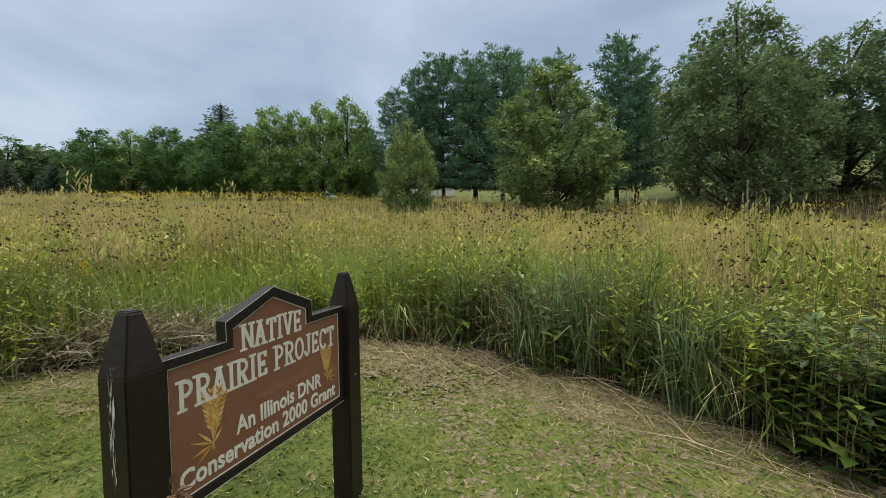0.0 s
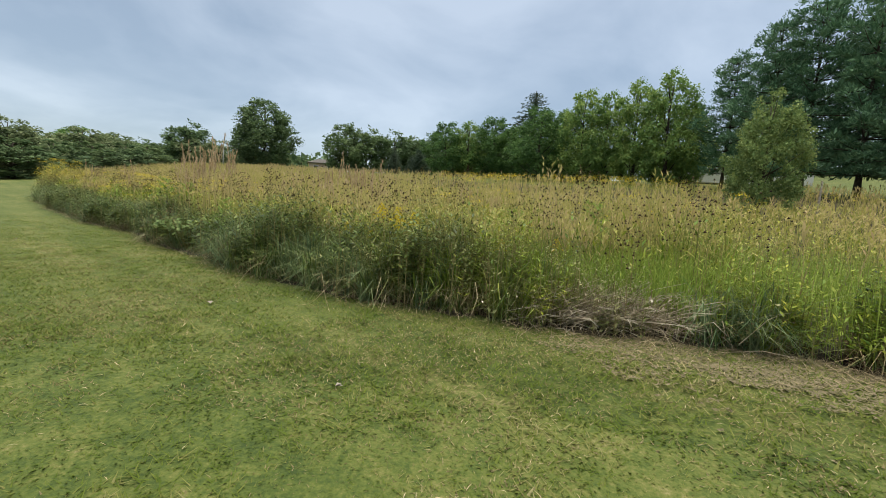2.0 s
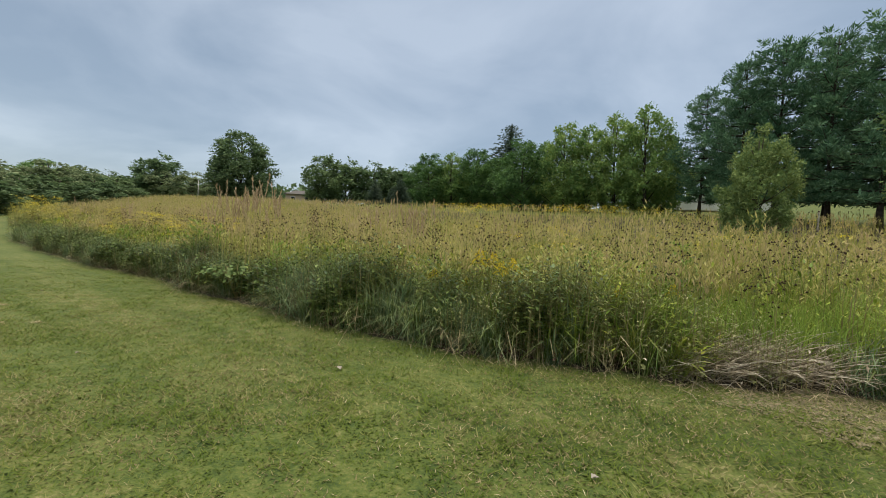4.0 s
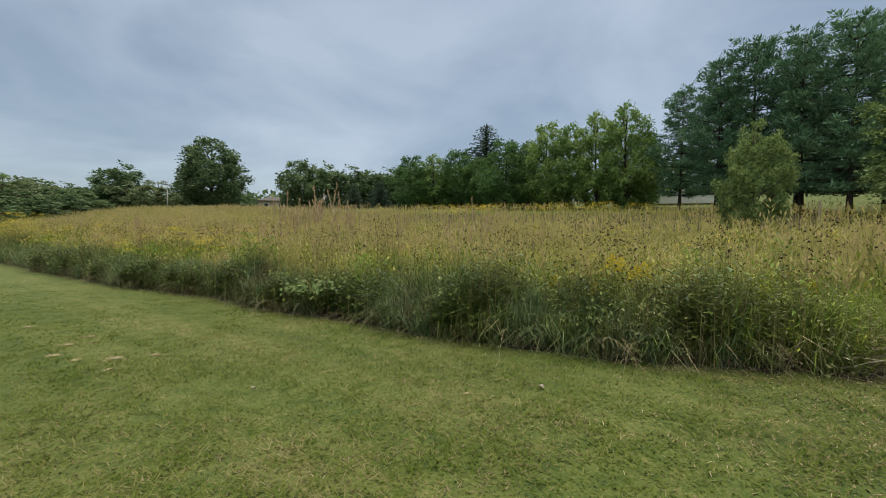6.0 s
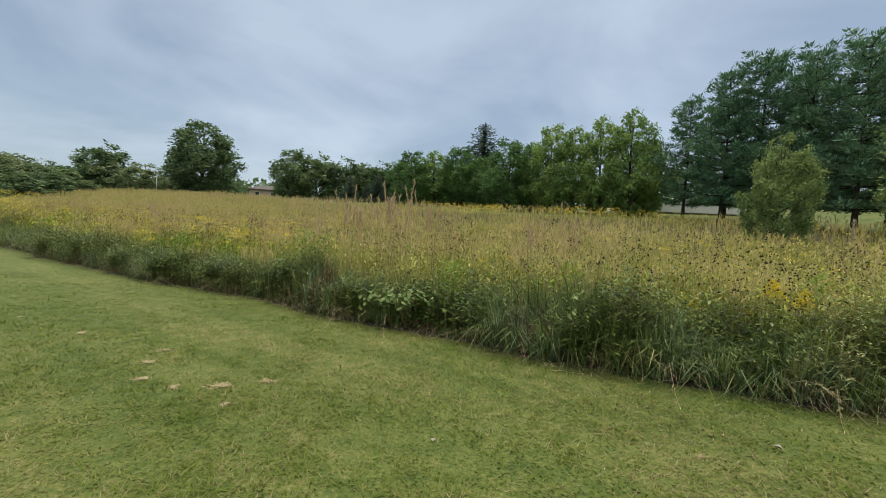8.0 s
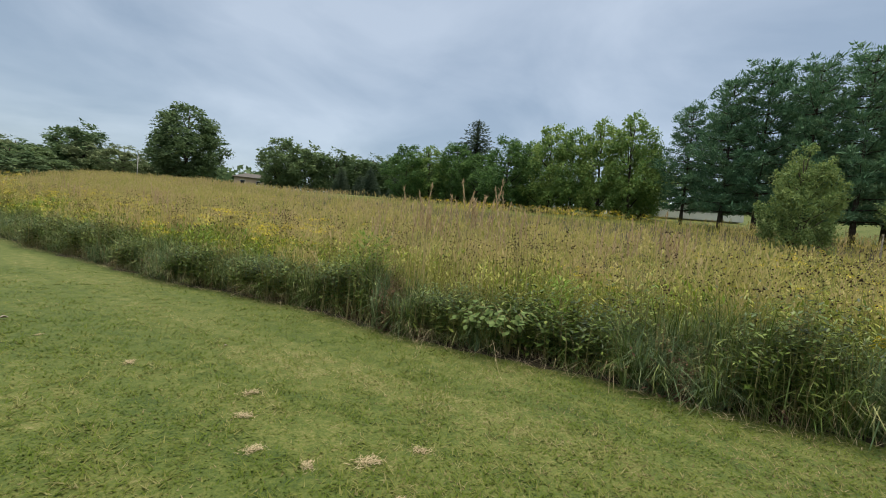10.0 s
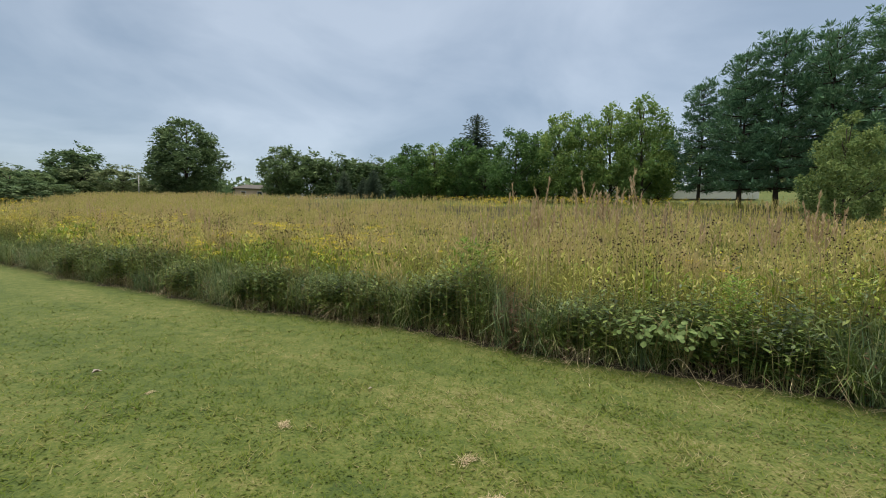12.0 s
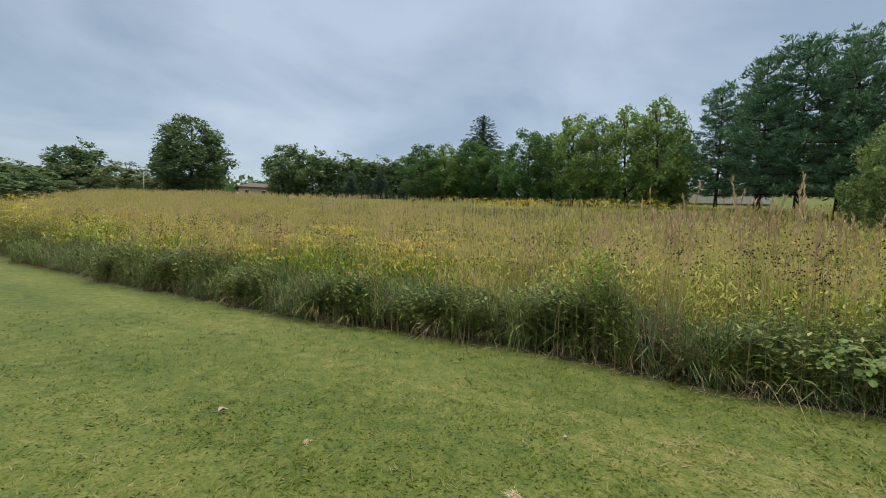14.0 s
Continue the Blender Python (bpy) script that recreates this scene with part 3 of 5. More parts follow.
def sign():
    root = new("prairie_sign")
    root.matrix_basis = SIGN @ Matrix.Diagonal((1.023, 1.023, 1.01, 1))
    tagged(root, "dark brown wooden sign with cream letters between two posts", "sign")
    for x in (-0.48, 0.48):
        bm = bmesh.new()
        w = 0.05
        rings = [(-0.25, w, w), (0.945, w, w), (1.098, w * 0.40, w * 0.46), (1.105, w * 0.33, w * 0.38)]
        last = None
        for z, a, b in rings:
            ring = [bm.verts.new((x + p * a, q * b, z)) for p, q in ((-1, -1), (1, -1), (1, 1), (-1, 1))]
            if last:
                for i in range(4):
                    bm.faces.new((last[i], last[(i + 1) % 4], ring[(i + 1) % 4], ring[i]))
            else:
                bm.faces.new(ring[::-1])
            last = ring
        bm.faces.new(last)
        bmesh.ops.bevel(bm, geom=[e for e in bm.edges], offset=0.004, segments=2, affect="EDGES")
        post = part("post", bm, M["post"], root, "dark stained square post with a chamfered top")
        for z in (0.62,):
            b2 = bmesh.new()
            bmesh.ops.create_cone(b2, cap_ends=True, segments=10, radius1=0.004, radius2=0.003, depth=0.006, matrix=Matrix.Translation((x, -0.053, z)) @ Matrix.Rotation(radians(90), 4, "X"))
            part("bolt", b2, M["bolt"], post, "small grey bolt head")
        if x < 0:
            # white streaks that ran down the outer face
            k = 60
            top = rng.uniform(0.70, 0.985, k)
            b0 = np.stack([np.full(k, x - w - 0.0012) - np.arange(k) * 0.00002, rng.normal(0, 0.005, k) + 0.005 * np.sin(top * 25), top], 1)
            b0[top > 0.94, 0] += (top[top > 0.94] - 0.94) * 0.15
            vf = leaves(b0, np.stack([np.zeros(k), rng.normal(0, 0.025, k), -np.ones(k)], 1), rng.uniform(0.006, 0.06, k), rng.uniform(0.0012, 0.0034, k), 0.0, np.tile([-1.0, 0, 0], (k, 1)))
            tagged(part_np("streak", vf, M["dropping"], post, "speckled white bird-lime streak"), kind="stuff")
            b3 = box(bmesh.new(), (0.014, 0.05, 0.09), (x - 0.02, 0.056, 0.86), 0.002)
            part("batten", b3, M["post"], post, "short dark batten on the back")
    board = part("board", slab(outline(0.0), -0.014, 0.010), M["field_paint"], root, "brown painted sign board with a peaked top")
    part("border", loop_band(outline(0.028), outline(0.0), -0.022, 0.016), M["border"], root, "raised black-brown border")
    part("edge_line", loop_band(outline(0.0276), outline(0.0262), -0.0225, -0.0215), M["letter"], root, "thin worn cream edge line")
    part("pinstripe", loop_band(outline(-0.002), outline(-0.0055), -0.0155, -0.0135), M["letter"], board, "thin cream line")
    slab_letters("NATIVE", (0.005, 0.908), 0.30, 0.082, board)
    slab_letters("PRAIRIE PROJECT", (0.0, 0.795), 0.745, 0.084, board)
    lettering("An Illinois DNR", 0.080, (0.045, 0.640), 0.45, board, M["letter"], 0.0020)
    lettering("Conservation 2000 Grant", 0.080, (-0.005, 0.566), 0.745, board, M["letter"], 0.0020)
    # a faded line of script that cannot be read: slanting strokes on a thin run
    n = 17
    bx = np.linspace(-0.10, 0.17, n) + 0.01
    b0 = np.stack([bx, np.full(n, -0.0147), 0.722 + rng.uniform(-0.012, 0.004, n)], 1)
    s1 = leaves(b0, np.tile([0.45, 0, 1.0], (n, 1)), rng.uniform(0.016, 0.04, n), 0.006, 0.0, np.tile([0, -1.0, 0], (n, 1)))
    s2 = leaves(b0 + [0, -0.0004, 0], np.tile([1.0, 0, 0.35], (n, 1)), 0.022, 0.004, 0.0, np.tile([0, -1.0, 0], (n, 1)))
    part_np("script_line", join(s1, s2), M["script"], board, "faded dark red script")
    wheat_sheaf(board, (-0.265, 0.69), 0.125, 0.08)
    wheat_sheaf(board, (0.312, 0.69), 0.105, -0.04)
    return root


sign()


# ---- trees ----
def spread_leaves(centres, radii, n, size, squash=0.8, width=0.55, sweep=None, heart=(2.3, 0.75)):
    """Leaves round clumps: small ones outside, laid like scales on the sky side, and larger ones that fill the heart."""
    share = radii ** 2 / (radii ** 2).sum()
    out = []
    for m, lo, hi, k, w in ((int(n * 0.74), 0.72, 1.08, 1.15, width), (int(n * 0.26), 0.0, 0.62, *heart)):
        i = rng.choice(len(centres), m, p=share)
        d = unit(rng.normal(0, 1, (m, 3)) + [0, 0, 0.25])
        p = centres[i] + d * (radii[i] * rng.uniform(lo, hi, m))[:, None] * [1, 1, squash]
        way = unit(d + rng.normal(0, 0.6, (m, 3)) + [0, 0, -0.2])
        if sweep is not None:
            way = unit(sweep[i] * 0.9 + d * 0.7 + rng.normal(0, 0.45, (m, 3)))
        roll = unit(d + [0, 0, 0.5] + rng.normal(0, 0.35, (m, 3)))
        s = size * k * rng.uniform(0.6, 1.4, m)
        out.append(leaves(p, way, s, s * w, 0.22, roll))
    return join(*out)


def broadleaf(label, leaf, shape="oval", n_leaves=9000, n_clumps=110, trunk_share=0.14, size=0.22, category="tree", seed=1):
    """A tree 10 m tall and 6 m wide: a tapered trunk with limbs and a crown of clumped leaves."""
    global rng
    rng = np.random.default_rng(seed)
    root = new("tree")
    tagged(root, label, category)
    f = rng.random(n_clumps * 3)
    if shape == "oval":
        prof = lambda q: np.sin(np.pi * np.clip(q * 0.93 + 0.05, 0, 1) ** 0.72) ** 0.6
    else:
        prof = lambda q: np.clip(1 - (q * 1.05 - 0.25) ** 2 * 1.5, 0.1, 1) ** 0.6
    keep = rng.random(len(f)) < prof(f) ** 1.5 + 0.1
    f = f[keep][:n_clumps]
    ang = np.arange(len(f)) * 2.39996 + rng.uniform(0, 1, len(f))
    lobes = 1 + 0.16 * np.sin(ang * 3 + seed) * np.sin(f * 9 + seed * 2)
    rad = 3.0 * prof(f) * lobes * np.clip(rng.normal(0.76, 0.19, len(f)), 0.12, 1.0)
    base = 10 * trunk_share
    z = base + f * (9.5 - base)
    c = np.stack([np.cos(ang) * rad, np.sin(ang) * rad, z], 1)
    rr = rng.uniform(0.42, 0.92, len(f)) * (0.6 + 0.4 * prof(f))
    sprigs = np.stack([c[:, 0] * 1.12, c[:, 1] * 1.12, c[:, 2] + rr * 0.55], 1) + rng.normal(0, 0.12, (len(f), 3))
    tips = sprigs + np.stack([rng.normal(0, 0.1, len(f)), rng.normal(0, 0.1, len(f)), rr * 0.3], 1)
    c2, r2 = np.concatenate([c, sprigs, tips]), np.concatenate([rr, rr * 0.5, rr * 0.22])
    tv = []
    tz = np.linspace(-0.3, 8.6, 9)
    wob = np.stack([np.sin(tz * 0.5 + seed) * 0.10, np.cos(tz * 0.6 + seed) * 0.10, tz], 1)
    tv.append(tube(wob, np.interp(tz, [-0.3, 0.3, 9], [0.26, 0.17, 0.03]), 8))
    for k in rng.choice(len(c), min(26, len(c)), replace=False):
        z0 = max(base * 0.8, c[k, 2] - 1.6 - rng.random())
        s = np.array([np.interp(z0, tz, wob[:, 0]), np.interp(z0, tz, wob[:, 1]), z0])
        m_ = s + (c[k] - s) * 0.5 + [0, 0, -0.12]
        tv.append(tube([s, m_, c[k]], [0.07, 0.045, 0.012], 5))
    part_np("trunk", join(*tv), M["bark"], root, smooth=True)
    part_np("crown", spread_leaves(c2, r2, n_leaves, size), leaf, root)
    return root


def pine(label, seed=3, n_leaves=23000, bare=0.12):
    """A white pine 10 m tall and 5 m wide: whorls of level limbs that carry flat, upswept plumes of needles."""
    global rng
    rng = np.random.default_rng(seed)
    root = new("pine_tree")
    tagged(root, label, "pine tree")
    tz = np.linspace(-0.3, 9.7, 8)
    tv = [tube(np.stack([np.sin(tz * 0.4 + seed) * 0.06, np.cos(tz * 0.3) * 0.06, tz], 1), np.interp(tz, [-0.3, 0.4, 9.7], [0.19, 0.13, 0.02]), 8)]
    puff = []
    for z in np.arange(10 * bare, 9.5, 0.58):
        q = (z - 10 * bare) / (10 - 10 * bare)
        reach = 2.45 * np.clip(1.12 * (1 - q) ** 0.5 * (0.72 + 0.28 * min(1, q * 5)), 0.16, 1)
        for a in np.arange(5) * 1.2566 + rng.uniform(0, 6.3):
            ln = reach * rng.uniform(0.62, 1.12)
            a += rng.normal(0, 0.25)
            d = np.array([math.cos(a), math.sin(a)])
            us = np.linspace(0, 1, 4)
            lift = rng.uniform(0.0, 0.22) + 0.35 * q
            path = np.stack([d[0] * us * ln, d[1] * us * ln, z + ln * lift * us ** 2 - 0.10 * us * (1 - q)], 1)
            tv.append(tube(path, [0.04, 0.03, 0.02, 0.008], 4))
            for u in ((1.0, 0.72, 0.42) if ln > 1.2 else (1.0, 0.5)):
                p = np.array([np.interp(u, us, path[:, j]) for j in range(3)])
                p[:2] += np.array([-d[1], d[0]]) * rng.normal(0, 0.18)
                p[2] += rng.uniform(0.0, 0.16)
                puff.append((*p, rng.uniform(0.40, 0.68) * (0.75 + 0.25 * (1 - q)), d[0], d[1]))
                puff.append((*(p + [d[0] * 0.25, d[1] * 0.25, 0.16]), rng.uniform(0.12, 0.2), d[0] * 0.5, d[1] * 0.5))
    for k in range(12):
        puff.append((rng.normal(0, 0.12), rng.normal(0, 0.12), 9.0 + k * 0.085, 0.2 - k * 0.012, 0, 0))
    puff = np.array(puff)
    sweep = np.concatenate([puff[:, 4:6] * 0.6, np.full((len(puff), 1), 0.65)], 1)
    part_np("trunk", join(*tv), M["bark"], root, smooth=True)
    part_np("crown", spread_leaves(puff[:, :3], puff[:, 3], n_leaves, 0.12, 0.36, 0.22, sweep, (2.4, 0.30)), M["pine"], root)
    return root


def spruce(label, seed=4, wide=1.7, leaf="spruce"):
    """A spruce 10 m tall: a narrow cone of drooping, shelving boughs."""
    global rng
    rng = np.random.default_rng(seed)
    root = new("spruce_tree")
    tagged(root, label, "spruce tree")
    tz = np.linspace(-0.3, 9.9, 6)
    tv = [tube(np.stack([tz * 0, tz * 0, tz], 1), np.interp(tz, [-0.3, 9.9], [0.17, 0.01]), 7)]
    rows_ = []
    for z in np.arange(0.5, 9.7, 0.3):
        reach = wide * (1 - z / 10) ** 0.66 + 0.03
        for a in np.arange(8) * 0.785 + rng.uniform(0, 6.3):
            ln = reach * rng.uniform(0.7, 1.1)
            a += rng.normal(0, 0.15)
            us = np.linspace(0, 1, max(3, int(ln * 8)))
            rows_.append(np.stack([np.cos(a) * us * ln, np.sin(a) * us * ln, z - 0.30 * ln * us + 0.16 * ln * us ** 2, np.full(len(us), np.cos(a)), np.full(len(us), np.sin(a))], 1))
    r = np.repeat(np.concatenate(rows_), 7, 0)
    n = len(r)
    way = unit(np.concatenate([r[:, 3:5] * 0.8, np.full((n, 1), -0.15)], 1) + rng.normal(0, 0.55, (n, 3)))
    s = rng.uniform(0.18, 0.40, n) * (0.35 + 0.65 * (1 - r[:, 2] / 10))
    v, f = leaves(r[:, :3] + rng.normal(0, 0.03, (n, 3)), way, s, s * 0.42, 0.3, rng.normal(0, 1, (n, 3)))
    part_np("trunk", join(*tv), M["bark"], root, smooth=True)
    part_np("crown", (v, f), M[leaf], root)
    return root


def plant(master, x, y, top, width, native=6.0, turn=None, used=set(), label=""):
    """Stands a tree with its foot on the ground, its top at the given height and of a given width."""
    z = float(height(x, y))
    m = pose(x, y, z - 0.02, 0, 0, rng.uniform(0, 360) if turn is None else turn) @ Matrix.Diagonal((width / native, width / native, (top - z) / 10, 1))
    if master.name not in used:
        used.add(master.name)
        ob = master
        ob.matrix_basis = m
    else:
        ob = copy_thing(master, m)
        ob.matrix_basis = m
    if label:
        tagged(ob, label)
    return ob


oval_a = broadleaf("tall full-crowned green deciduous tree behind the prairie", M["tree_dark"], "oval", 9000, 170, 0.05, 0.2, seed=11)
oval_b = broadleaf("upright green deciduous tree in the tree line", M["tree"], "oval", 16000, 170, 0.03, 0.13, seed=12)
cone_a = broadleaf("full egg-shaped green deciduous tree standing alone", M["tree_dark"], "oval", 24000, 260, 0.02, 0.15, seed=13)
wide_a = broadleaf("broad dark green tree at the field's far side", M["tree_dark"], "oval", 6500, 170, 0.02, 0.22, seed=14)
olive_a = broadleaf("small olive green tree among prairie grass", M["tree_olive"], "oval", 22000, 120, 0.02, 0.125, seed=15)
olive_b = broadleaf("yellowish green leafy tree before dark pines", M["tree_olive"], "oval", 28000, 170, 0.02, 0.115, seed=26)
oak_a = broadleaf("large rounded green oak rising from prairie grass", M["tree_dark"], "oval", 34000, 230, 0.04, 0.095, seed=17)
pale_a = broadleaf("pale thin-crowned tree in the distance", M["tree_pale"], "oval", 4800, 70, 0.08, 0.21, seed=18)
shrub_a = broadleaf("rounded green shrub at the lawn's far end", M["tree_dark"], "oval", 5500, 80, 0.0, 0.22, "shrub", seed=19)
pine_a = pine("tall dark green white pine with a bare lower trunk", 21)
pine_b = pine("tall dark green white pine with feathery plumes", 22)
spruce_a = spruce("tall narrow blue-grey spruce above the tree line", 23)
arbor_a = spruce("small dull green conical evergreen", 24, 2.2)
rng = np.random.default_rng(31)

plant(cone_a, -51.4, 83.6, 23.6, 13.6)
plant(wide_a, -106, 121, 25.4, 18)
for x, y, top, w in ((-112, 101, 17.0, 14), (-122, 104, 16.6, 12), (-130, 98, 16.0, 15), (-148, 96, 15, 16), (-168, 100, 15, 18),
                     (-103, 120, 19.0, 13), (-111, 119, 17.5, 13), (-94, 120, 15.6, 12), (-85, 116, 15.4, 11), (-119, 116, 18.0, 13), (-74, 112, 15.0, 11)):
    plant(wide_a, x, y, top, w, label="broad green tree far beyond the prairie")
for x, y, top, w in ((-78, 102, 16.6, 11), (-69, 104, 15.6, 9), (-99, 116, 18.5, 11), (-62, 106, 14.8, 8)):
    plant(pale_a, x, y, top, w)
plant(oval_a, -34.0, 90, 20.3, 10)
for x, y, top, w in ((-29.0, 91, 19.6, 11), (-23.0, 94, 19.4, 11), (-15, 98, 19.4, 13), (-8, 100, 20.0, 13), (-2, 98, 19.8, 13), (4, 97, 19.8, 12), (-19, 100, 19.2, 11)):
    plant(wide_a, x, y, top, w, label="dark green tree in the far tree line")
for x, y, top, w in ((-17.8, 78, 12.9, 4.6), (-11.8, 76, 13.1, 5.0), (-7.3, 80, 12.0, 4.2), (-14.4, 80, 11.8, 4.0)):
    plant(arbor_a, x, y, top, w, 4.4)
plant(spruce_a, 10.56, 105.2, 32.4, 20, 3.4)
plant(oval_b, -3.6, 60, 15.0, 7.0)
for x, y, top, w in ((0.0, 61, 15.7, 6.4), (4.0, 60, 16.6, 6.6), (7.4, 58, 14.7, 6), (10.9, 52, 16.3, 7), (14.1, 53, 16.0, 6), (16.1, 50, 17.9, 6.6),
                     (19.1, 50, 17.7, 6), (22.0, 48, 18.6, 6.4), (25.0, 46, 19.1, 6.8), (27.5, 47.5, 15.9, 6.0)):
    plant(oval_b, x, y, top - 0.45, w * 1.08)
plant(pine_a, 29.6, 42, 18.6, 6.6, 5)
for i, (x, y, top, w) in enumerate(((31.3, 38, 20.4, 7.6), (33.5, 36, 21.3, 9), (35.8, 33, 21.3, 9), (37.6, 30, 21.2, 9), (40.8, 30.5, 20.5, 9), (43.4, 28, 20.8, 9),
                                    (48.2, 24, 21.8, 9.5), (52.5, 25, 21.4, 9), (38.6, 37, 20.9, 9), (34, 42, 19.6, 9), (57.5, 21, 21, 9))):
    plant(pine_b if i % 2 else pine_a, x, y, top - (0.7 if i > 1 else 0), w * 0.93, 5)
plant(olive_a, 20.5, 16.3, 7.95, 3.25)
plant(olive_b, 33.2, 17.2, 13.8, 8.8)
plant(oak_a, 47.2, 11.6, 19.3, 10.8)
for x, y, top, w in ((60.5, 9.5, 19.6, 11), (67.5, 3.0, 18.0, 12), (58.5, 15, 19.5, 10)):
    plant(oak_a, x, y, top, w, label="dark green tree on the rise beside an oak")
for x, y, top, w in ((-46, 30, 5.8, 8), (-50, 37, 6.6, 8), (-56, 47, 7.6, 9), (-60, 56, 8.8, 8), (-66, 66, 9.8, 9), (-52, 26, 6.0, 9), (-74, 74, 10.8, 10)):
    plant(shrub_a, x, y, top, w)
for x, y, top, w in ((-48, 31, 8.4, 6), (-58, 40, 8.8, 8), (-64, 52, 10.8, 9), (-72, 62, 11.2, 9), (-78, 70, 12.6, 10)):
    plant(pale_a, x, y, top, w, label="thin-crowned pale tree at the lawn's far end")
plant(oval_b, -70, 56, 11.6, 9, label="green tree at the lawn's far end")

# far woods that close the horizon
rng = np.random.default_rng(41)
wood_parts = []
for x0, x1, y0, y1, n, h0 in ((-230, -55, 130, 152, 50, 6.5), (-38, 70, 130, 152, 40, 12.5), (-240, -150, 60, 130, 40, 4.5), (60, 180, 60, 130, 50, 13.0), (90, 170, -60, 60, 50, 13.0), (-200, 160, -130, -100, 70, 12.0), (-200, -150, -100, 60, 40, 5.0)):
    c = np.stack([rng.uniform(x0, x1, n), rng.uniform(y0, y1, n)], 1)
    hh = h0 * rng.uniform(0.75, 1.1, n)
    cs, rs = [], []
    for (cx_, cy_), h_ in zip(c, hh):
        for _ in range(7):
            cs.append((cx_ + rng.normal(0, 2.6), cy_ + rng.normal(0, 2.6), float(height(cx_, cy_)) + h_ * rng.uniform(0.15, 0.85)))
            rs.append(rng.uniform(1.6, 3.0))
    wood_parts.append(spread_leaves(np.array(cs), np.array(rs), n * 105, 1.25))
stuff("distant_woods", wood_parts, M["tree_dark"], "dark green woods closing the far horizon", "woods")


# ---- far buildings ----
def gable_house(name, label, x, y, turn, size, wall_h, roof_h, wall, roofm, windows, hip=0.0, over=0.4):
    root = new(name)
    root.matrix_basis = pose(x, y, float(height(x, y)) - 0.1, 0, 0, turn)
    tagged(root, label, "building")
    lx, ly = size
    bm = bmesh.new()
    for sx, sy, px, py in ((lx, 0.2, 0, -ly / 2), (lx, 0.2, 0, ly / 2), (0.2, ly - 0.2, -lx / 2 + 0.1, 0), (0.2, ly - 0.2, lx / 2 - 0.1, 0)):
        box(bm, (sx, sy, wall_h), (px, py, wall_h / 2))
    part("wall", bm, wall, root)
    bm = bmesh.new()
    ex, ey = lx / 2 + over, ly / 2 + over
    lo = [bm.verts.new((a * ex, b * ey, wall_h)) for a, b in ((-1, -1), (1, -1), (1, 1), (-1, 1))]
    lo2 = [bm.verts.new((a * ex, b * ey, wall_h + 0.15)) for a, b in ((-1, -1), (1, -1), (1, 1), (-1, 1))]
    ridge = [bm.verts.new((-ex + hip, 0, wall_h + roof_h)), bm.verts.new((ex - hip, 0, wall_h + roof_h))]
    bm.faces.new(lo[::-1])
    for i in range(4):
        bm.faces.new((lo[i], lo[(i + 1) % 4], lo2[(i + 1) % 4], lo2[i]))
    bm.faces.new((lo2[0], lo2[1], ridge[1], ridge[0]))
    bm.faces.new((lo2[1], lo2[2], ridge[1]))
    bm.faces.new((lo2[2], lo2[3], ridge[0], ridge[1]))
    bm.faces.new((lo2[3], lo2[0], ridge[0]))
    part("roof", bm, roofm, root)
    for wx, wz, ww, wh in windows:
        bm = box(bmesh.new(), (ww + 0.16, 0.06, wh + 0.16), (wx, -ly / 2 - 0.12, wz), 0.01)
        fr = part("window", bm, M["white_wall"], root)
        part("pane", box(bmesh.new(), (ww, 0.03, wh), (wx, -ly / 2 - 0.15, wz)), M["glass"], fr)
    return root


gable_house("house", "small tan house with a dark hipped roof beyond the field", -49.3, 111.5, 12, (8.6, 7.0), 2.9, 1.5, M["siding"], M["roof"], ((-2.2, 1.7, 1.1, 1.0), (1.8, 1.7, 1.1, 1.0)), 2.4, 0.5)
gable_house("long_outbuilding", "long low white outbuilding behind the pine trunks", 35.0, 55.0, -14, (17, 7.0), 1.7, 0.6, M["white_wall"], M["white_wall"], (), 0.0, 0.3)
pole_root = tagged(new("utility_pole"), "thin pale pole standing before far trees", "pole")
pole_root.matrix_basis = pose(-53.2, 72, float(height(-53.2, 72)), 0, 0, 0)
part_np("shaft", tube([(0, 0, -0.3), (0, 0, 4.4)], [0.08, 0.06], 8), M["pole"], pole_root, smooth=True)
part("cap", box(bmesh.new(), (0.22, 0.22, 0.06), (0, 0, 4.42), 0.01), M["pole"], pole_root)

# ---- lawn ----
rng = np.random.default_rng(51)
n = 420000
i = rng.integers(0, len(STROLL) - 1, n)
p = STROLL[i] + (STROLL[i + 1] - STROLL[i]) * rng.random(n)[:, None]
ang, rad = rng.uniform(-0.5, 3.6, n), rng.uniform(0.9, 11.0, n)
x, y = p[:, 0] + np.cos(ang) * rad, p[:, 1] + np.sin(ang) * rad
keep = ~inside(x, y) & (rng.random(n) < 0.25 + 1.1 * vnoise(x, y, 5.0, 1))
x, y, rad = x[keep], y[keep], rad[keep]
h = rng.uniform(0.012, 0.032, len(x)) * (0.4 + 0.9 * vnoise(x, y, 3.0, 2) + 0.5 * vnoise(x, y, 9.0, 3))
az = rng.uniform(0, 6.283, len(x))
base = np.stack([x, y, height(x, y) - 0.004], 1)
reach = rng.uniform(1.0, 2.7, len(x))
tip = base + np.stack([np.cos(az) * h * reach, np.sin(az) * h * reach, h], 1)
wd = rng.uniform(0.0030, 0.0066, len(x)) * (1 + rad * 0.24)
face = az + rng.normal(1.57, 0.3, len(x))
sd = np.stack([np.cos(face), np.sin(face), 0 * az], 1) * (wd / 2)[:, None]
v = np.stack([base - sd, base + sd, tip], 1).reshape(-1, 3)
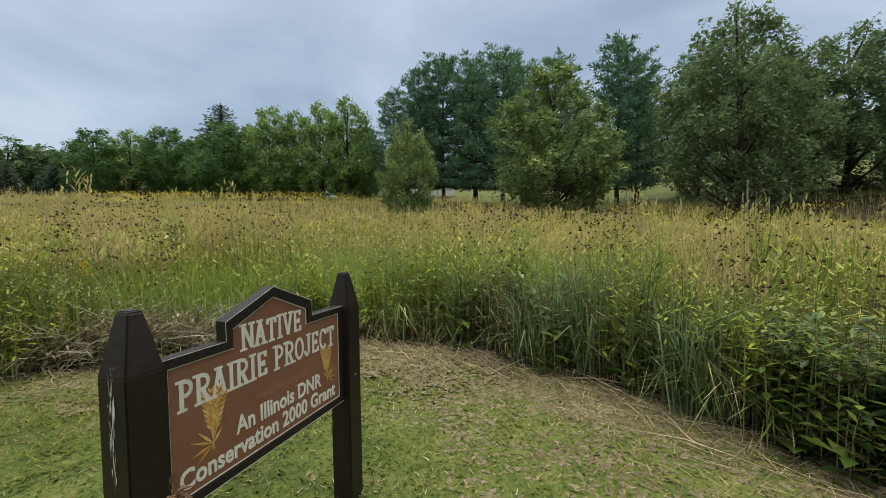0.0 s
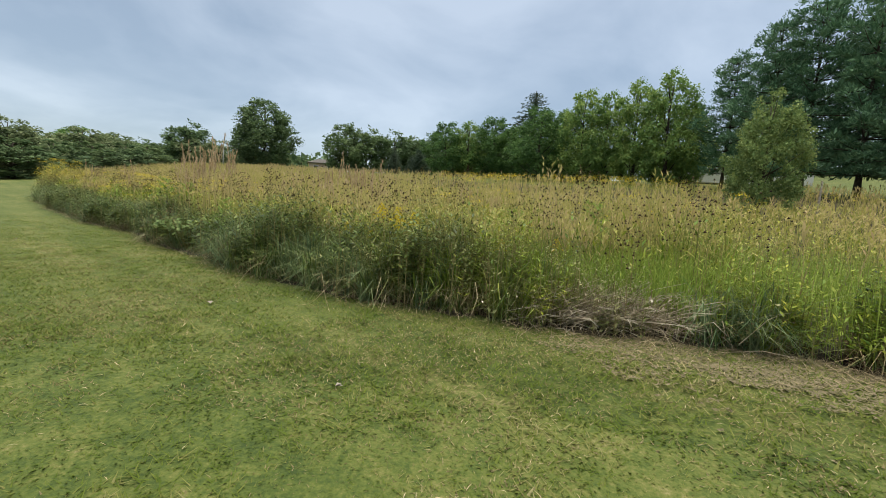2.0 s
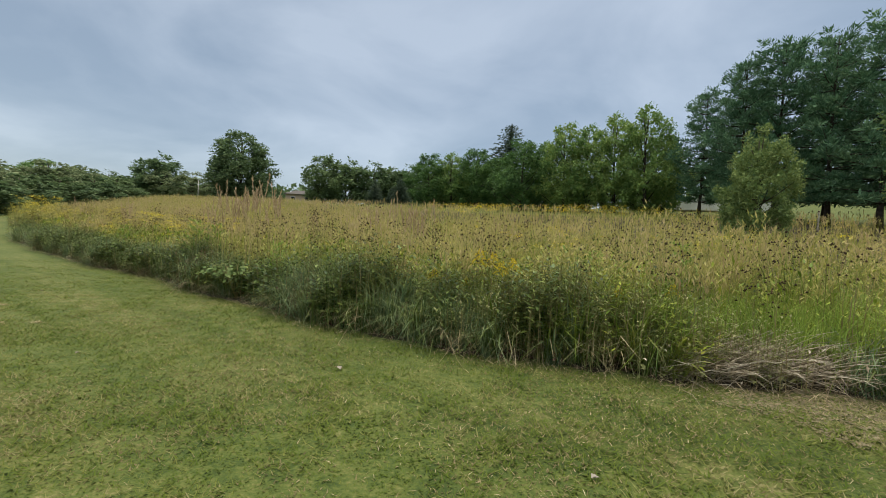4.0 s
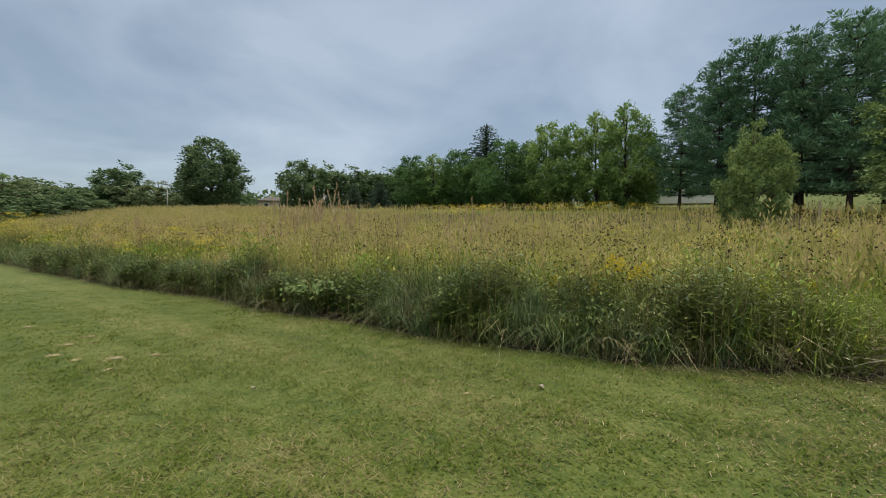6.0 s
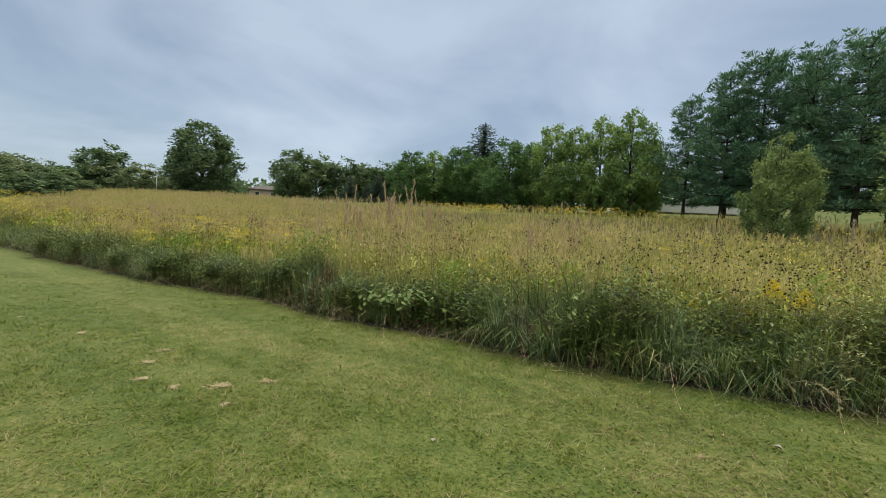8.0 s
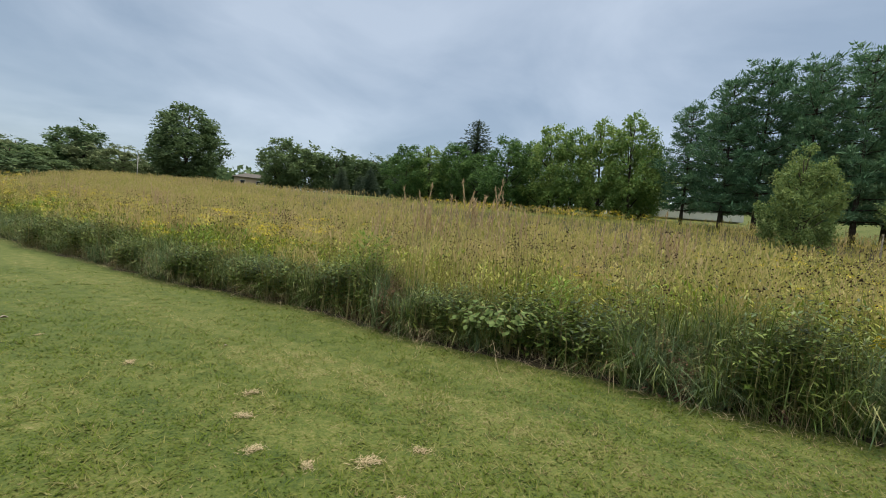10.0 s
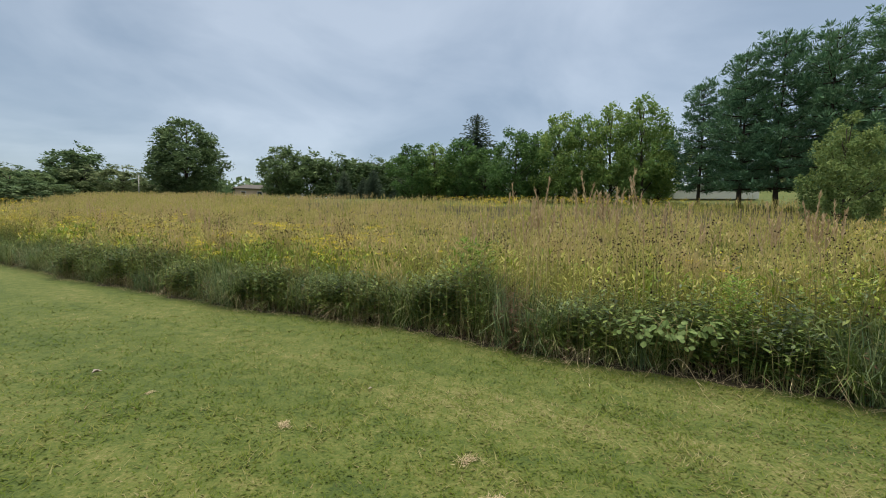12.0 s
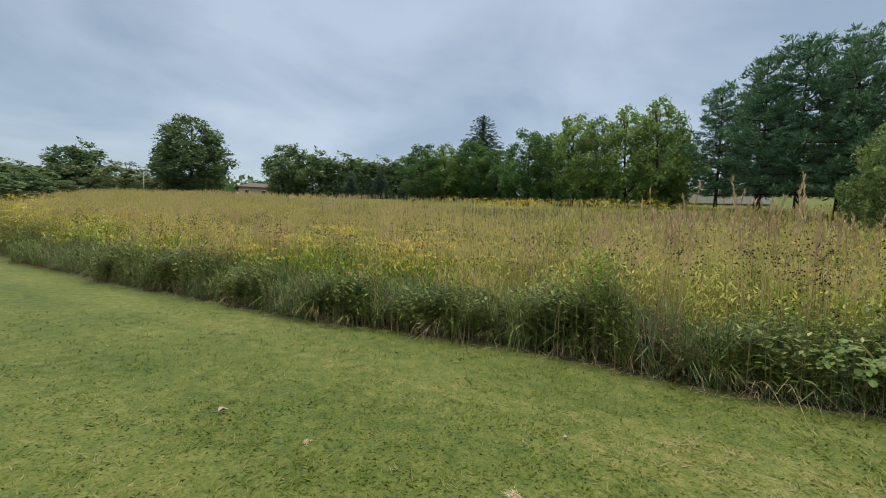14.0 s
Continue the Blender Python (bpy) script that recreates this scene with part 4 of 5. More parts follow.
stuff("lawn_grass", [(v, np.arange(len(v)).reshape(-1, 3))], M["lawn_blade"], "short mown green lawn grass with straw bits", "grass")

# withered blades in tan patches, most of them by the sign
n = 330000
i = rng.integers(0, len(STROLL) - 1, n)
p = STROLL[i] + (STROLL[i + 1] - STROLL[i]) * rng.random(n)[:, None]
ang, rad = rng.uniform(-0.5, 3.6, n), rng.uniform(0.9, 7.5, n)
x, y = p[:, 0] + np.cos(ang) * rad, p[:, 1] + np.sin(ang) * rad
patchy = 0.6 * vnoise(x, y, 0.9, 71) + 0.4 * vnoise(x, y, 4.0, 72)
keep = ~inside(x, y) & (rng.random(n) < np.clip((patchy - 0.42 + 0.14 * np.clip((x - 7) / 3, 0, 1)) * 2.4, 0.02, 0.8) * np.clip(0.22 + (x - 2) / 9, 0.2, 1))
x, y, rad = x[keep], y[keep], rad[keep]
h = rng.uniform(0.006, 0.02, len(x))
az = rng.uniform(0, 6.283, len(x))
base = np.stack([x, y, height(x, y) + 0.002], 1)
reach = rng.uniform(0.8, 2.6, len(x))
tip = base + np.stack([np.cos(az) * h * reach, np.sin(az) * h * reach, h], 1)
face = az + rng.normal(1.57, 0.5, len(x))
sd = np.stack([np.cos(face), np.sin(face), 0 * az], 1) * (rng.uniform(0.0016, 0.0034, len(x)) * (1 + rad * 0.22))[:, None]
v = np.stack([base - sd, base + sd, tip], 1).reshape(-1, 3)
stuff("withered_lawn_grass", [(v, np.arange(len(v)).reshape(-1, 3))], M["dry_blade"], "withered tan grass patches in the mown lawn", "grass")

# ---- prairie, from the mown edge inwards ----
rng = np.random.default_rng(61)


def rise(d):
    """How tall the prairie stands at a distance from its edge."""
    return 0.92 + 0.40 * np.clip(d / 1.6, 0, 1) ** 0.8


def az_out(n):
    return rng.uniform(0, 6.283, n)


def forbs(p, k, h, leaf_len, leaf_wid, droop=0.1, low=0.08, lean_=0.22, stem_w=0.007):
    """Leafy stems: k leaves in a spiral up each stem. Returns stems and leaves."""
    n = len(p)
    b = grounded(p)
    a, lean = az_out(n), rng.uniform(0.02, lean_, n) * h
    st = blades(b, h, rng.uniform(0.7, 1.3, n) * stem_w, a, lean)
    u = np.tile(np.linspace(low, 0.98, k), n) + rng.normal(0, 0.02, n * k)
    ii = np.repeat(np.arange(n), k)
    off = lean[ii] * np.where(u < 0.62, 0.32 * u / 0.62, 0.32 + 0.68 * (u - 0.62) / 0.38)
    at = b[ii] + np.stack([np.cos(a[ii]) * off, np.sin(a[ii]) * off, h[ii] * u], 1)
    sp = np.tile(np.arange(k) * 2.4, n) + np.repeat(rng.uniform(0, 6.3, n), k) + rng.normal(0, 0.3, n * k)
    way = np.stack([np.cos(sp), np.sin(sp), rng.uniform(-0.25, 0.75, n * k) - droop], 1)
    taper = 1 - 0.5 * np.clip(u, 0, 1)
    ln = leaf_len * rng.uniform(0.6, 1.4, n * k) * taper
    return st, leaves(at, way, ln, ln * leaf_wid, 0.15)


def culms(p, hgt, wid, plume, lean_=0.22):
    """Flowering grass stems with a loose plume."""
    n = len(p)
    b = grounded(p)
    a, lean = az_out(n), rng.uniform(0.02, lean_, n)
    st = blades(b, hgt, wid, a, lean)
    k = 5
    ii = np.repeat(np.arange(n), k)
    u = np.tile([0.76, 0.83, 0.89, 0.94, 0.98], n)
    off = lean[ii] * (0.32 + 0.68 * (u - 0.62) / 0.38)
    at = b[ii] + np.stack([np.cos(a[ii]) * off, np.sin(a[ii]) * off, hgt[ii] * u], 1)
    way = np.concatenate([rng.normal(0, 0.45, (n * k, 2)), np.full((n * k, 1), 1.0)], 1)
    return st, leaves(at, way, plume * rng.uniform(0.6, 1.3, n * k), plume * 0.2, 0.2)


def heads(p, hgt, k, r):
    """Wiry stems that branch into dark seed heads."""
    n = len(p)
    b = grounded(p)
    a, lean = az_out(n), rng.uniform(0.0, 0.14, n)
    st = blades(b, hgt, rng.uniform(0.005, 0.009, n), a, lean)
    ii = np.repeat(np.arange(n), k)
    u = 1.03 - 0.36 * rng.random(n * k) ** 1.4
    at = b[ii] + np.stack([np.cos(a[ii]) * lean[ii] * u, np.sin(a[ii]) * lean[ii] * u, hgt[ii] * u], 1)
    foot = at.copy()
    foot[:, 2] -= 0.05
    out = rng.normal(0, 0.055, (n * k, 2))
    at[:, :2] += out
    way = at - foot
    tw = leaves(foot, way, np.linalg.norm(way, axis=1), 0.006, 0.1)
    return join(st, tw), seeds(at, r * rng.uniform(0.6, 1.3, n * k), 0.9)


def blooms(p, hgt, k, spread_, size, flat=0.35):
    """Loose heads of small yellow florets."""
    n = len(p)
    b = grounded(p)
    ii = np.repeat(np.arange(n), k)
    at = b[ii] + np.concatenate([rng.normal(0, spread_, (n * k, 2)), (hgt[ii] + rng.normal(0, spread_ * flat, n * k))[:, None]], 1)
    way = np.concatenate([rng.normal(0, 1, (n * k, 2)), np.full((n * k, 1), 0.5)], 1)
    return leaves(at, way, size * rng.uniform(0.6, 1.3, n * k), size * 0.6, 0.15)


def pick(p, chance):
    return p[rng.random(len(p)) < chance]


def clumps(c, k, r):
    """k plants round each centre, with the centre's own share of height."""
    ii = np.repeat(np.arange(len(c)), k)
    own = (rng.uniform(0.64, 1.14, len(c)) * (0.66 + 0.58 * vnoise(c[:, 0], c[:, 1], 1.1, 50)))[ii]
    off = rng.normal(0, r, (len(ii), 2))
    return np.concatenate([c[ii, :2] + off, np.maximum(c[ii, 2:3], 0)], 1), own


def kinds(p, shares, scale, seed):
    """Sorts points into patchy species by noise: returns a list of point sets."""
    v = 0.55 * vnoise(p[:, 0], p[:, 1], scale, seed) + 0.25 * vnoise(p[:, 0], p[:, 1], scale * 2.7, seed + 1) + 0.2 * rng.random(len(p))
    q = np.argsort(np.argsort(v)) / len(p)
    cuts = np.concatenate([[0], np.cumsum(shares) / np.sum(shares)])
    return [p[(q >= a) & (q < b)] for a, b in zip(cuts[:-1], cuts[1:])]


S = {key: [] for key in ("forb", "willow", "grass", "blue", "grey", "brown", "stem", "culm", "rust", "light", "seed", "yellow", "lime", "straw", "fresh", "edge")}

# the leafy wall along the edge
c = np.concatenate([along_edge(2900, 0.05, 1.05), along_edge(1100, 0.05, 0.8, 6, 27)])
c[:, 2] = np.maximum(c[:, 2], 0)
c = c[np.hypot((c[:, 0] - 10.1) * 0.8, c[:, 1] + 2.2) > 0.6]
broad, narrow, tuft, blue, grey, drying = kinds(c, (0.33, 0.27, 0.20, 0.11, 0.02, 0.07), 0.9, 3)
swap = (broad[:, 0] > 8) & (broad[:, 0] < 12.4) & (rng.random(len(broad)) < 0.55)
narrow, broad = np.concatenate([narrow, broad[swap]]), broad[~swap]
swap = (tuft[:, 0] > 7) & (tuft[:, 0] < 12.4) & (rng.random(len(tuft)) < 0.75)
fine, tuft = tuft[swap], tuft[~swap]
broad = broad[~((broad[:, 0] > 10.6) & (broad[:, 0] < 13.3) & (rng.random(len(broad)) < 0.85))]
p, own = clumps(broad, 4, 0.10)
st, lf = forbs(p, 13, rise(p[:, 2]) * own * rng.uniform(0.6, 1.02, len(p)), 0.145, 0.42, 0.1, 0.36)
S["forb"].append(lf), S["stem"].append(st)
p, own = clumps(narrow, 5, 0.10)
# Below x 8.5 these leaves carry shade in their colour; past it, sunlit green.
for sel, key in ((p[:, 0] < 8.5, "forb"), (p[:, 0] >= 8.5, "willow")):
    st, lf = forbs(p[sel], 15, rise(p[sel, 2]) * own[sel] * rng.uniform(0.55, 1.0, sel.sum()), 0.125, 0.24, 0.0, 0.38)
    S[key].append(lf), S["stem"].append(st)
# Edge tufts wear shade in their colour; those near the sign stay lighter.
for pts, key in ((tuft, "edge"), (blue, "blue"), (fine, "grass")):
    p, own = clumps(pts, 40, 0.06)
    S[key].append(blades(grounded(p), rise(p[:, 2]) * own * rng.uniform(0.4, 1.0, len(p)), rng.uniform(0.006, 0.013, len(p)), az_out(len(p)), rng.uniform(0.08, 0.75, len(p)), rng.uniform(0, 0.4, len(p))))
p, own = clumps(grey, 6, 0.11)
st, lf = forbs(p, 16, rise(p[:, 2]) * own * rng.uniform(0.55, 0.95, len(p)), 0.085, 0.34)
S["grey"].append(lf), S["stem"].append(st)
p, own = clumps(drying, 5, 0.11)
st, lf = forbs(p, 14, rise(p[:, 2]) * own * rng.uniform(0.45, 0.8, len(p)), 0.10, 0.36, 0.4)
S["brown"].append(lf), S["stem"].append(st)
p = along_edge(420, 0.1, 0.9)
p = p[np.hypot((p[:, 0] - 10.1) * 0.8, p[:, 1] + 2.2) > 0.6]
st, lf = forbs(p, 9, rng.uniform(0.2, 0.5, len(p)), 0.12, 0.42, 0.2, 0.05, 0.5)
S["forb"].append(lf), S["stem"].append(st)
# dead leaves and stems in the hollow foot of the edge, darkened as its shade
p = along_edge(2600, 0.0, 0.7)
p = p[np.hypot((p[:, 0] - 10.1) * 0.8, p[:, 1] + 2.2) > 0.6]
st, lf = forbs(p, 8, rng.uniform(0.12, 0.42, len(p)), 0.085, 0.4, 0.5, 0.05, 0.7)
S["brown"].append(lf), S["stem"].append(st)
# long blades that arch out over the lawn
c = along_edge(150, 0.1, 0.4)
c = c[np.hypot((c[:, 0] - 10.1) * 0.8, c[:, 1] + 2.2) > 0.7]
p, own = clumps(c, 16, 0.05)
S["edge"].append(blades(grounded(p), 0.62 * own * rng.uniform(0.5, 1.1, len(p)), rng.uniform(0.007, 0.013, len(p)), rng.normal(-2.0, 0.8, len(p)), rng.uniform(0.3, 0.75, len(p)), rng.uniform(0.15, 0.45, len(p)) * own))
# withered blades that hang out from the foot
c = along_edge(170, 0.15, 0.45, 5, 27)
c = c[np.hypot((c[:, 0] - 10.1) * 0.8, c[:, 1] + 2.2) > 0.7]
p, own = clumps(c, 6, 0.06)
S["straw"].append(blades(grounded(p), 0.5 * own * rng.uniform(0.5, 1.2, len(p)), rng.uniform(0.005, 0.009, len(p)), rng.normal(-2.0, 0.7, len(p)), rng.uniform(0.3, 0.7, len(p)), rng.uniform(0.2, 0.45, len(p)) * own))
# greying plants by the dead brush, and the dark broad leaves of the corner beyond the sign
p, own = clumps(along_edge(110, 0.0, 1.1, 18, 20), 6, 0.12)
st, lf = forbs(p, 17, rise(p[:, 2]) * own * rng.uniform(0.6, 1.0, len(p)), 0.085, 0.34)
S["grey"].append(lf), S["stem"].append(st)
p, own = clumps(along_edge(60, 0.0, 0.6, 22, 27), 5, 0.12)
st, lf = forbs(p, 15, rise(p[:, 2]) * own * rng.uniform(0.5, 0.9, len(p)), 0.18, 0.42)
S["forb"].append(lf), S["stem"].append(st)

# shoulder-high yellowing plants round the far corner of the field
p, own = clumps(np.concatenate([along_edge(46, 0.1, 1.6, 3, 4), along_edge(70, 0.1, 3.0, 2, 3)]), 6, 0.2)
near = np.clip(1.25 - np.hypot(p[:, 0] + 20.0, p[:, 1] - 14.4) / 9.0, 0.55, 1)
st, lf = forbs(p, 18, (0.95 + 0.95 * near) * own * rng.uniform(0.75, 1.05, len(p)), 0.17, 0.34, 0, 0.2, stem_w=0.012)
S["light"].append(lf), S["stem"].append(st)
st, lf = forbs(p[::2], 15, 1.25 * own[::2] * near[::2] * rng.uniform(0.7, 1.0, len(p[::2])), 0.2, 0.4, 0.1, 0.1)
S["forb"].append(lf), S["stem"].append(st)
S["yellow"].append(blooms(p[::3], (0.95 + 0.95 * near[::3]) * own[::3], 10, 0.08, 0.05))

# low filler behind the wall
p = along_edge(3200, 0.7, 3.2)
st, lf = forbs(p, 8, rng.uniform(0.45, 0.85, len(p)), 0.12, 0.28, 0, 0.3)
S["willow"].append(lf), S["stem"].append(st)
# a stand of fine, light green grass near the sign
p = along_edge(7500, 0.35, 3.0, 19, 23)
S["fresh"].append(blades(grounded(p), rng.uniform(0.55, 0.95, len(p)), rng.uniform(0.005, 0.009, len(p)), az_out(len(p)), rng.uniform(0.05, 0.4, len(p)), rng.uniform(0, 0.1, len(p))))
# the corner beyond the dead brush
p = on_field(4200, 0.15, 5.0, 0, (10.3, 16.5, -4.5, 2.5))
S["fresh"].append(blades(grounded(p), rng.uniform(0.6, 1.05, len(p)), rng.uniform(0.005, 0.010, len(p)), az_out(len(p)), rng.uniform(0.05, 0.4, len(p)), rng.uniform(0, 0.1, len(p))))
p = on_field(600, 0.3, 5.0, 0, (10.3, 16.5, -4.5, 2.5))
st, lf = forbs(p, 13, rng.uniform(0.7, 1.2, len(p)), 0.11, 0.26, 0, 0.25)
S["willow"].append(lf), S["stem"].append(st)
# behind the edge
c = along_edge(2500, 0.8, 5.0)
light, narrow, tuft, ripe, dark, rusty = kinds(c, (0.38, 0.30, 0.12, 0.10, 0.06, 0.04), 0.7, 8)
p, own = clumps(light, 5, 0.14)
st, lf = forbs(p, 14, rise(p[:, 2]) * own * rng.uniform(0.75, 1.05, len(p)), 0.085, 0.27, 0, 0.3)
S["light"].append(lf), S["stem"].append(st)
p, own = clumps(narrow, 5, 0.13)
st, lf = forbs(p, 15, rise(p[:, 2]) * own * rng.uniform(0.75, 1.05, len(p)), 0.10, 0.22, 0, 0.3)
S["willow"].append(lf), S["stem"].append(st)
p, own = clumps(tuft, 30, 0.10)
S["grass"].append(blades(grounded(p), rise(p[:, 2]) * own * rng.uniform(0.6, 1.05, len(p)), rng.uniform(0.006, 0.012, len(p)), az_out(len(p)), rng.uniform(0.05, 0.45, len(p)), rng.uniform(0, 0.12, len(p))))
for pts, key in ((ripe, "culm"), (rusty, "rust")):
    p, own = clumps(pts, 18, 0.13)
    st, lf = culms(p, rise(p[:, 2]) * own * rng.uniform(0.85, 1.2, len(p)), rng.uniform(0.003, 0.006, len(p)), 0.11)
    S[key].append(lf), S["stem"].append(st)
p, own = clumps(dark, 4, 0.12)
st, lf = forbs(p, 14, rise(p[:, 2]) * own * rng.uniform(0.75, 1.0, len(p)), 0.12, 0.36)
S["forb"].append(lf), S["stem"].append(st)
c = along_edge(520, 0.2, 3.6)
c = c[vnoise(c[:, 0], c[:, 1], 0.8, 90) > 0.18]
p, own = clumps(c, 2, 0.16)
st, hd = heads(p, rise(p[:, 2]) * (0.7 + 0.3 * own) * rng.uniform(1.05, 1.4, len(p)), 10, 0.015)
S["seed"].append(hd), S["stem"].append(st)

# the middle of the field
c = on_field(3000, 5.0, 17.0, 1.0)
light, narrow, tuft, ripe, rusty = kinds(c, (0.40, 0.22, 0.12, 0.18, 0.08), 0.45, 12)
swap = (ripe[:, 0] > 8) & (rng.random(len(ripe)) < 0.5)
light, ripe = np.concatenate([light, ripe[swap]]), ripe[~swap]
rusty = rusty[rusty[:, 0] < 8]
p, own = clumps(light, 5, 0.2)
st, lf = forbs(p, 9, 1.1 * own * rng.uniform(0.75, 1.05, len(p)), 0.125, 0.27, 0, 0.35)
S["light"].append(lf), S["stem"].append(st)
p, own = clumps(narrow, 5, 0.2)
st, lf = forbs(p, 10, 1.1 * own * rng.uniform(0.75, 1.05, len(p)), 0.15, 0.24, 0, 0.35)
S["willow"].append(lf), S["stem"].append(st)
p, own = clumps(tuft, 22, 0.16)
S["grass"].append(blades(grounded(p), 1.05 * own * rng.uniform(0.6, 1.05, len(p)), rng.uniform(0.010, 0.019, len(p)), az_out(len(p)), rng.uniform(0.05, 0.4, len(p))))
for pts, key in ((ripe, "culm"), (rusty, "rust")):
    p, own = clumps(pts, 10, 0.2)
    st, lf = culms(p, 1.12 * own * rng.uniform(0.85, 1.15, len(p)), rng.uniform(0.004, 0.008, len(p)), 0.17)
    S[key].append(lf), S["stem"].append(st)
c = on_field(130, 4.0, 12.0, 1.0)
p, own = clumps(c, 2, 0.2)
st, hd = heads(p, 1.15 * own * rng.uniform(1.0, 1.2, len(p)), 5, 0.016)
S["seed"].append(hd), S["stem"].append(st)

# fine ripening grass that closes the gaps
p = np.concatenate([along_edge(16000, 0.9, 6.0), on_field(15000, 5.0, 20.0, 1.0)])
v = 0.6 * vnoise(p[:, 0], p[:, 1], 0.5, 33) + 0.4 * rng.random(len(p))
wide = 1 + np.clip(from_stroll(p[:, 0], p[:, 1]) / 9, 0, 2)
v[p[:, 2] < 2.4 + 1.2 * vnoise(p[:, 0], p[:, 1], 0.6, 35)] -= 1.0
for sel, key in ((v < -0.45, "willow"), ((v >= -0.45) & (v < 0.36), "light"), ((v >= 0.36) & (v < 0.80), "culm"), (v >= 0.80, "rust")):
    q = p[sel]
    tall = (0.72 + 0.36 * vnoise(q[:, 0], q[:, 1], 1.1, 50)) * rng.uniform(0.8, 1.15, len(q))
    at = np.repeat(grounded(q), 2, 0) + np.stack([rng.normal(0, 0.14, 2 * len(q)), rng.normal(0, 0.14, 2 * len(q)), np.repeat(tall, 2) * rng.uniform(0.82, 1.08, 2 * len(q))], 1)
    ln = rng.uniform(0.045, 0.09, 2 * len(q)) * np.repeat(wide[sel], 2)
    S[key].append(leaves(at, np.concatenate([rng.normal(0, 1, (2 * len(q), 2)), rng.uniform(0.1, 1.6, (2 * len(q), 1))], 1), ln, ln * 0.26, 0.15))
    S[key].append(blades(grounded(q), tall, rng.uniform(0.005, 0.010, len(q)) * wide[sel], az_out(len(q)), rng.uniform(0.05, 0.4, len(q)), rng.uniform(0, 0.12, len(q))))

# the far field
p = on_field(15000, 14.0, 80.0, 0.8)
light, ripe, rusty = kinds(p, (0.44, 0.38, 0.18), 0.12, 15)
swap = (np.abs(ripe[:, 0] - 1) > 8) & (rng.random(len(ripe)) < 0.6)
light, ripe = np.concatenate([light, ripe[swap]]), ripe[~swap]
rusty = rusty[(rusty[:, 0] < 9) | (rng.random(len(rusty)) < 0.25)]
lump = lambda q: 0.8 + 0.45 * vnoise(q[:, 0], q[:, 1], 0.9, 4)
st, lf = forbs(light, 6, lump(light) * rng.uniform(0.75, 1.1, len(light)), 0.21, 0.30, 0, 0.4, stem_w=0.02)
S["light"] += [st, lf]
for pts, key in ((ripe, "culm"), (rusty, "rust")):
    S[key] += culms(pts, lump(pts) * rng.uniform(0.85, 1.2, len(pts)), rng.uniform(0.016, 0.035, len(pts)), 0.26)
# the far end, close to its own edge
p = on_field(7500, 1.5, 30.0, 0.5, (-92, -14, 9, 100))
light, ripe, rusty = kinds(p, (0.70, 0.22, 0.08), 0.12, 19)
st, lf = forbs(light, 6, lump(light) * rng.uniform(0.8, 1.15, len(light)), 0.26, 0.32, 0, 0.4, stem_w=0.02)
S["light"] += [st, lf]
for pts, key in ((ripe, "culm"), (rusty, "rust")):
    S[key] += culms(pts, lump(pts) * rng.uniform(0.85, 1.2, len(pts)), rng.uniform(0.016, 0.035, len(pts)), 0.26)
# rust-tinged haze towards the far end
p = on_field(5500, 2.0, 60.0, 0.7, (-45, 16, -1, 60))
p = pick(p, np.clip((10 - p[:, 0]) / 24, 0.05, 1) * np.clip(2 * vnoise(p[:, 0], p[:, 1], 0.25, 5) - 0.3, 0, 1))
S["rust"] += culms(p, rng.uniform(0.95, 1.3, len(p)), rng.uniform(0.007, 0.016, len(p)), 0.2)

# yellow bloom
c = along_edge(420, 0.8, 4.2, 3, 10)
c = c[vnoise(c[:, 0], c[:, 1], 0.9, 60) > 0.38]
p, own = clumps(c, 3, 0.15)
S["yellow"].append(blooms(p, rise(p[:, 2]) * own, 11, 0.05, 0.034))
c = along_edge(130, 0.7, 5.0, 3, 11)
p, own = clumps(c, 3, 0.14)
S["yellow"].append(blooms(p, rise(p[:, 2]) * own, 9, 0.035, 0.032))
c = along_edge(60, 1.6, 5.5, 14, 26)
p, own = clumps(c, 3, 0.14)
S["yellow"].append(blooms(p, rise(p[:, 2]) * own, 9, 0.035, 0.030))
p = on_field(2800, 6.0, 40.0, 0.9)
p = pick(p, np.clip(vnoise(p[:, 0], p[:, 1], 0.35, 8) * 2.6 - 1.35, 0.02, 1))
S["yellow"].append(blooms(p, rng.uniform(0.9, 1.25, len(p)), 9, 0.07, 0.055))
p = on_field(420, 16, 80.0, 0, (0, 21, 28, 41))
p = pick(p, np.clip(vnoise(p[:, 0], p[:, 1], 0.5, 18) * 2.0 - 0.5, 0.05, 1))
S["yellow"].append(blooms(p, rng.uniform(1.0, 1.4, len(p)), 9, 0.14, 0.10))
p = on_field(6500, 4.0, 60.0, 0.6, (4, 64, -15, 40))
p = pick(p, np.clip(vnoise(p[:, 0], p[:, 1], 0.22, 9) * 2.6 - 0.6, 0.12, 1))
S["lime"].append(blooms(p, rng.uniform(0.75, 1.1, len(p)), 12, 0.13, 0.042, 0.8))

# pale straw and bent stalks along the mown line
p = along_edge(420, -0.4, 0.12, 21, 27)
S["straw"].append(blades(grounded(p, 0.012), rng.uniform(0.02, 0.07, len(p)), rng.uniform(0.004, 0.009, len(p)), rng.normal(1.85, 0.3, len(p)) + math.pi * rng.integers(0, 2, len(p)), rng.uniform(0.3, 0.9, len(p)), rng.uniform(0.0, 0.05, len(p))))
p = along_edge(5000, -0.22, 0.25)
S["straw"].append(blades(grounded(p, 0.012), rng.uniform(0.005, 0.05, len(p)), rng.uniform(0.003, 0.006, len(p)), az_out(len(p)), rng.uniform(0.05, 0.28, len(p))))
p = along_edge(3000, 0.0, 0.5)
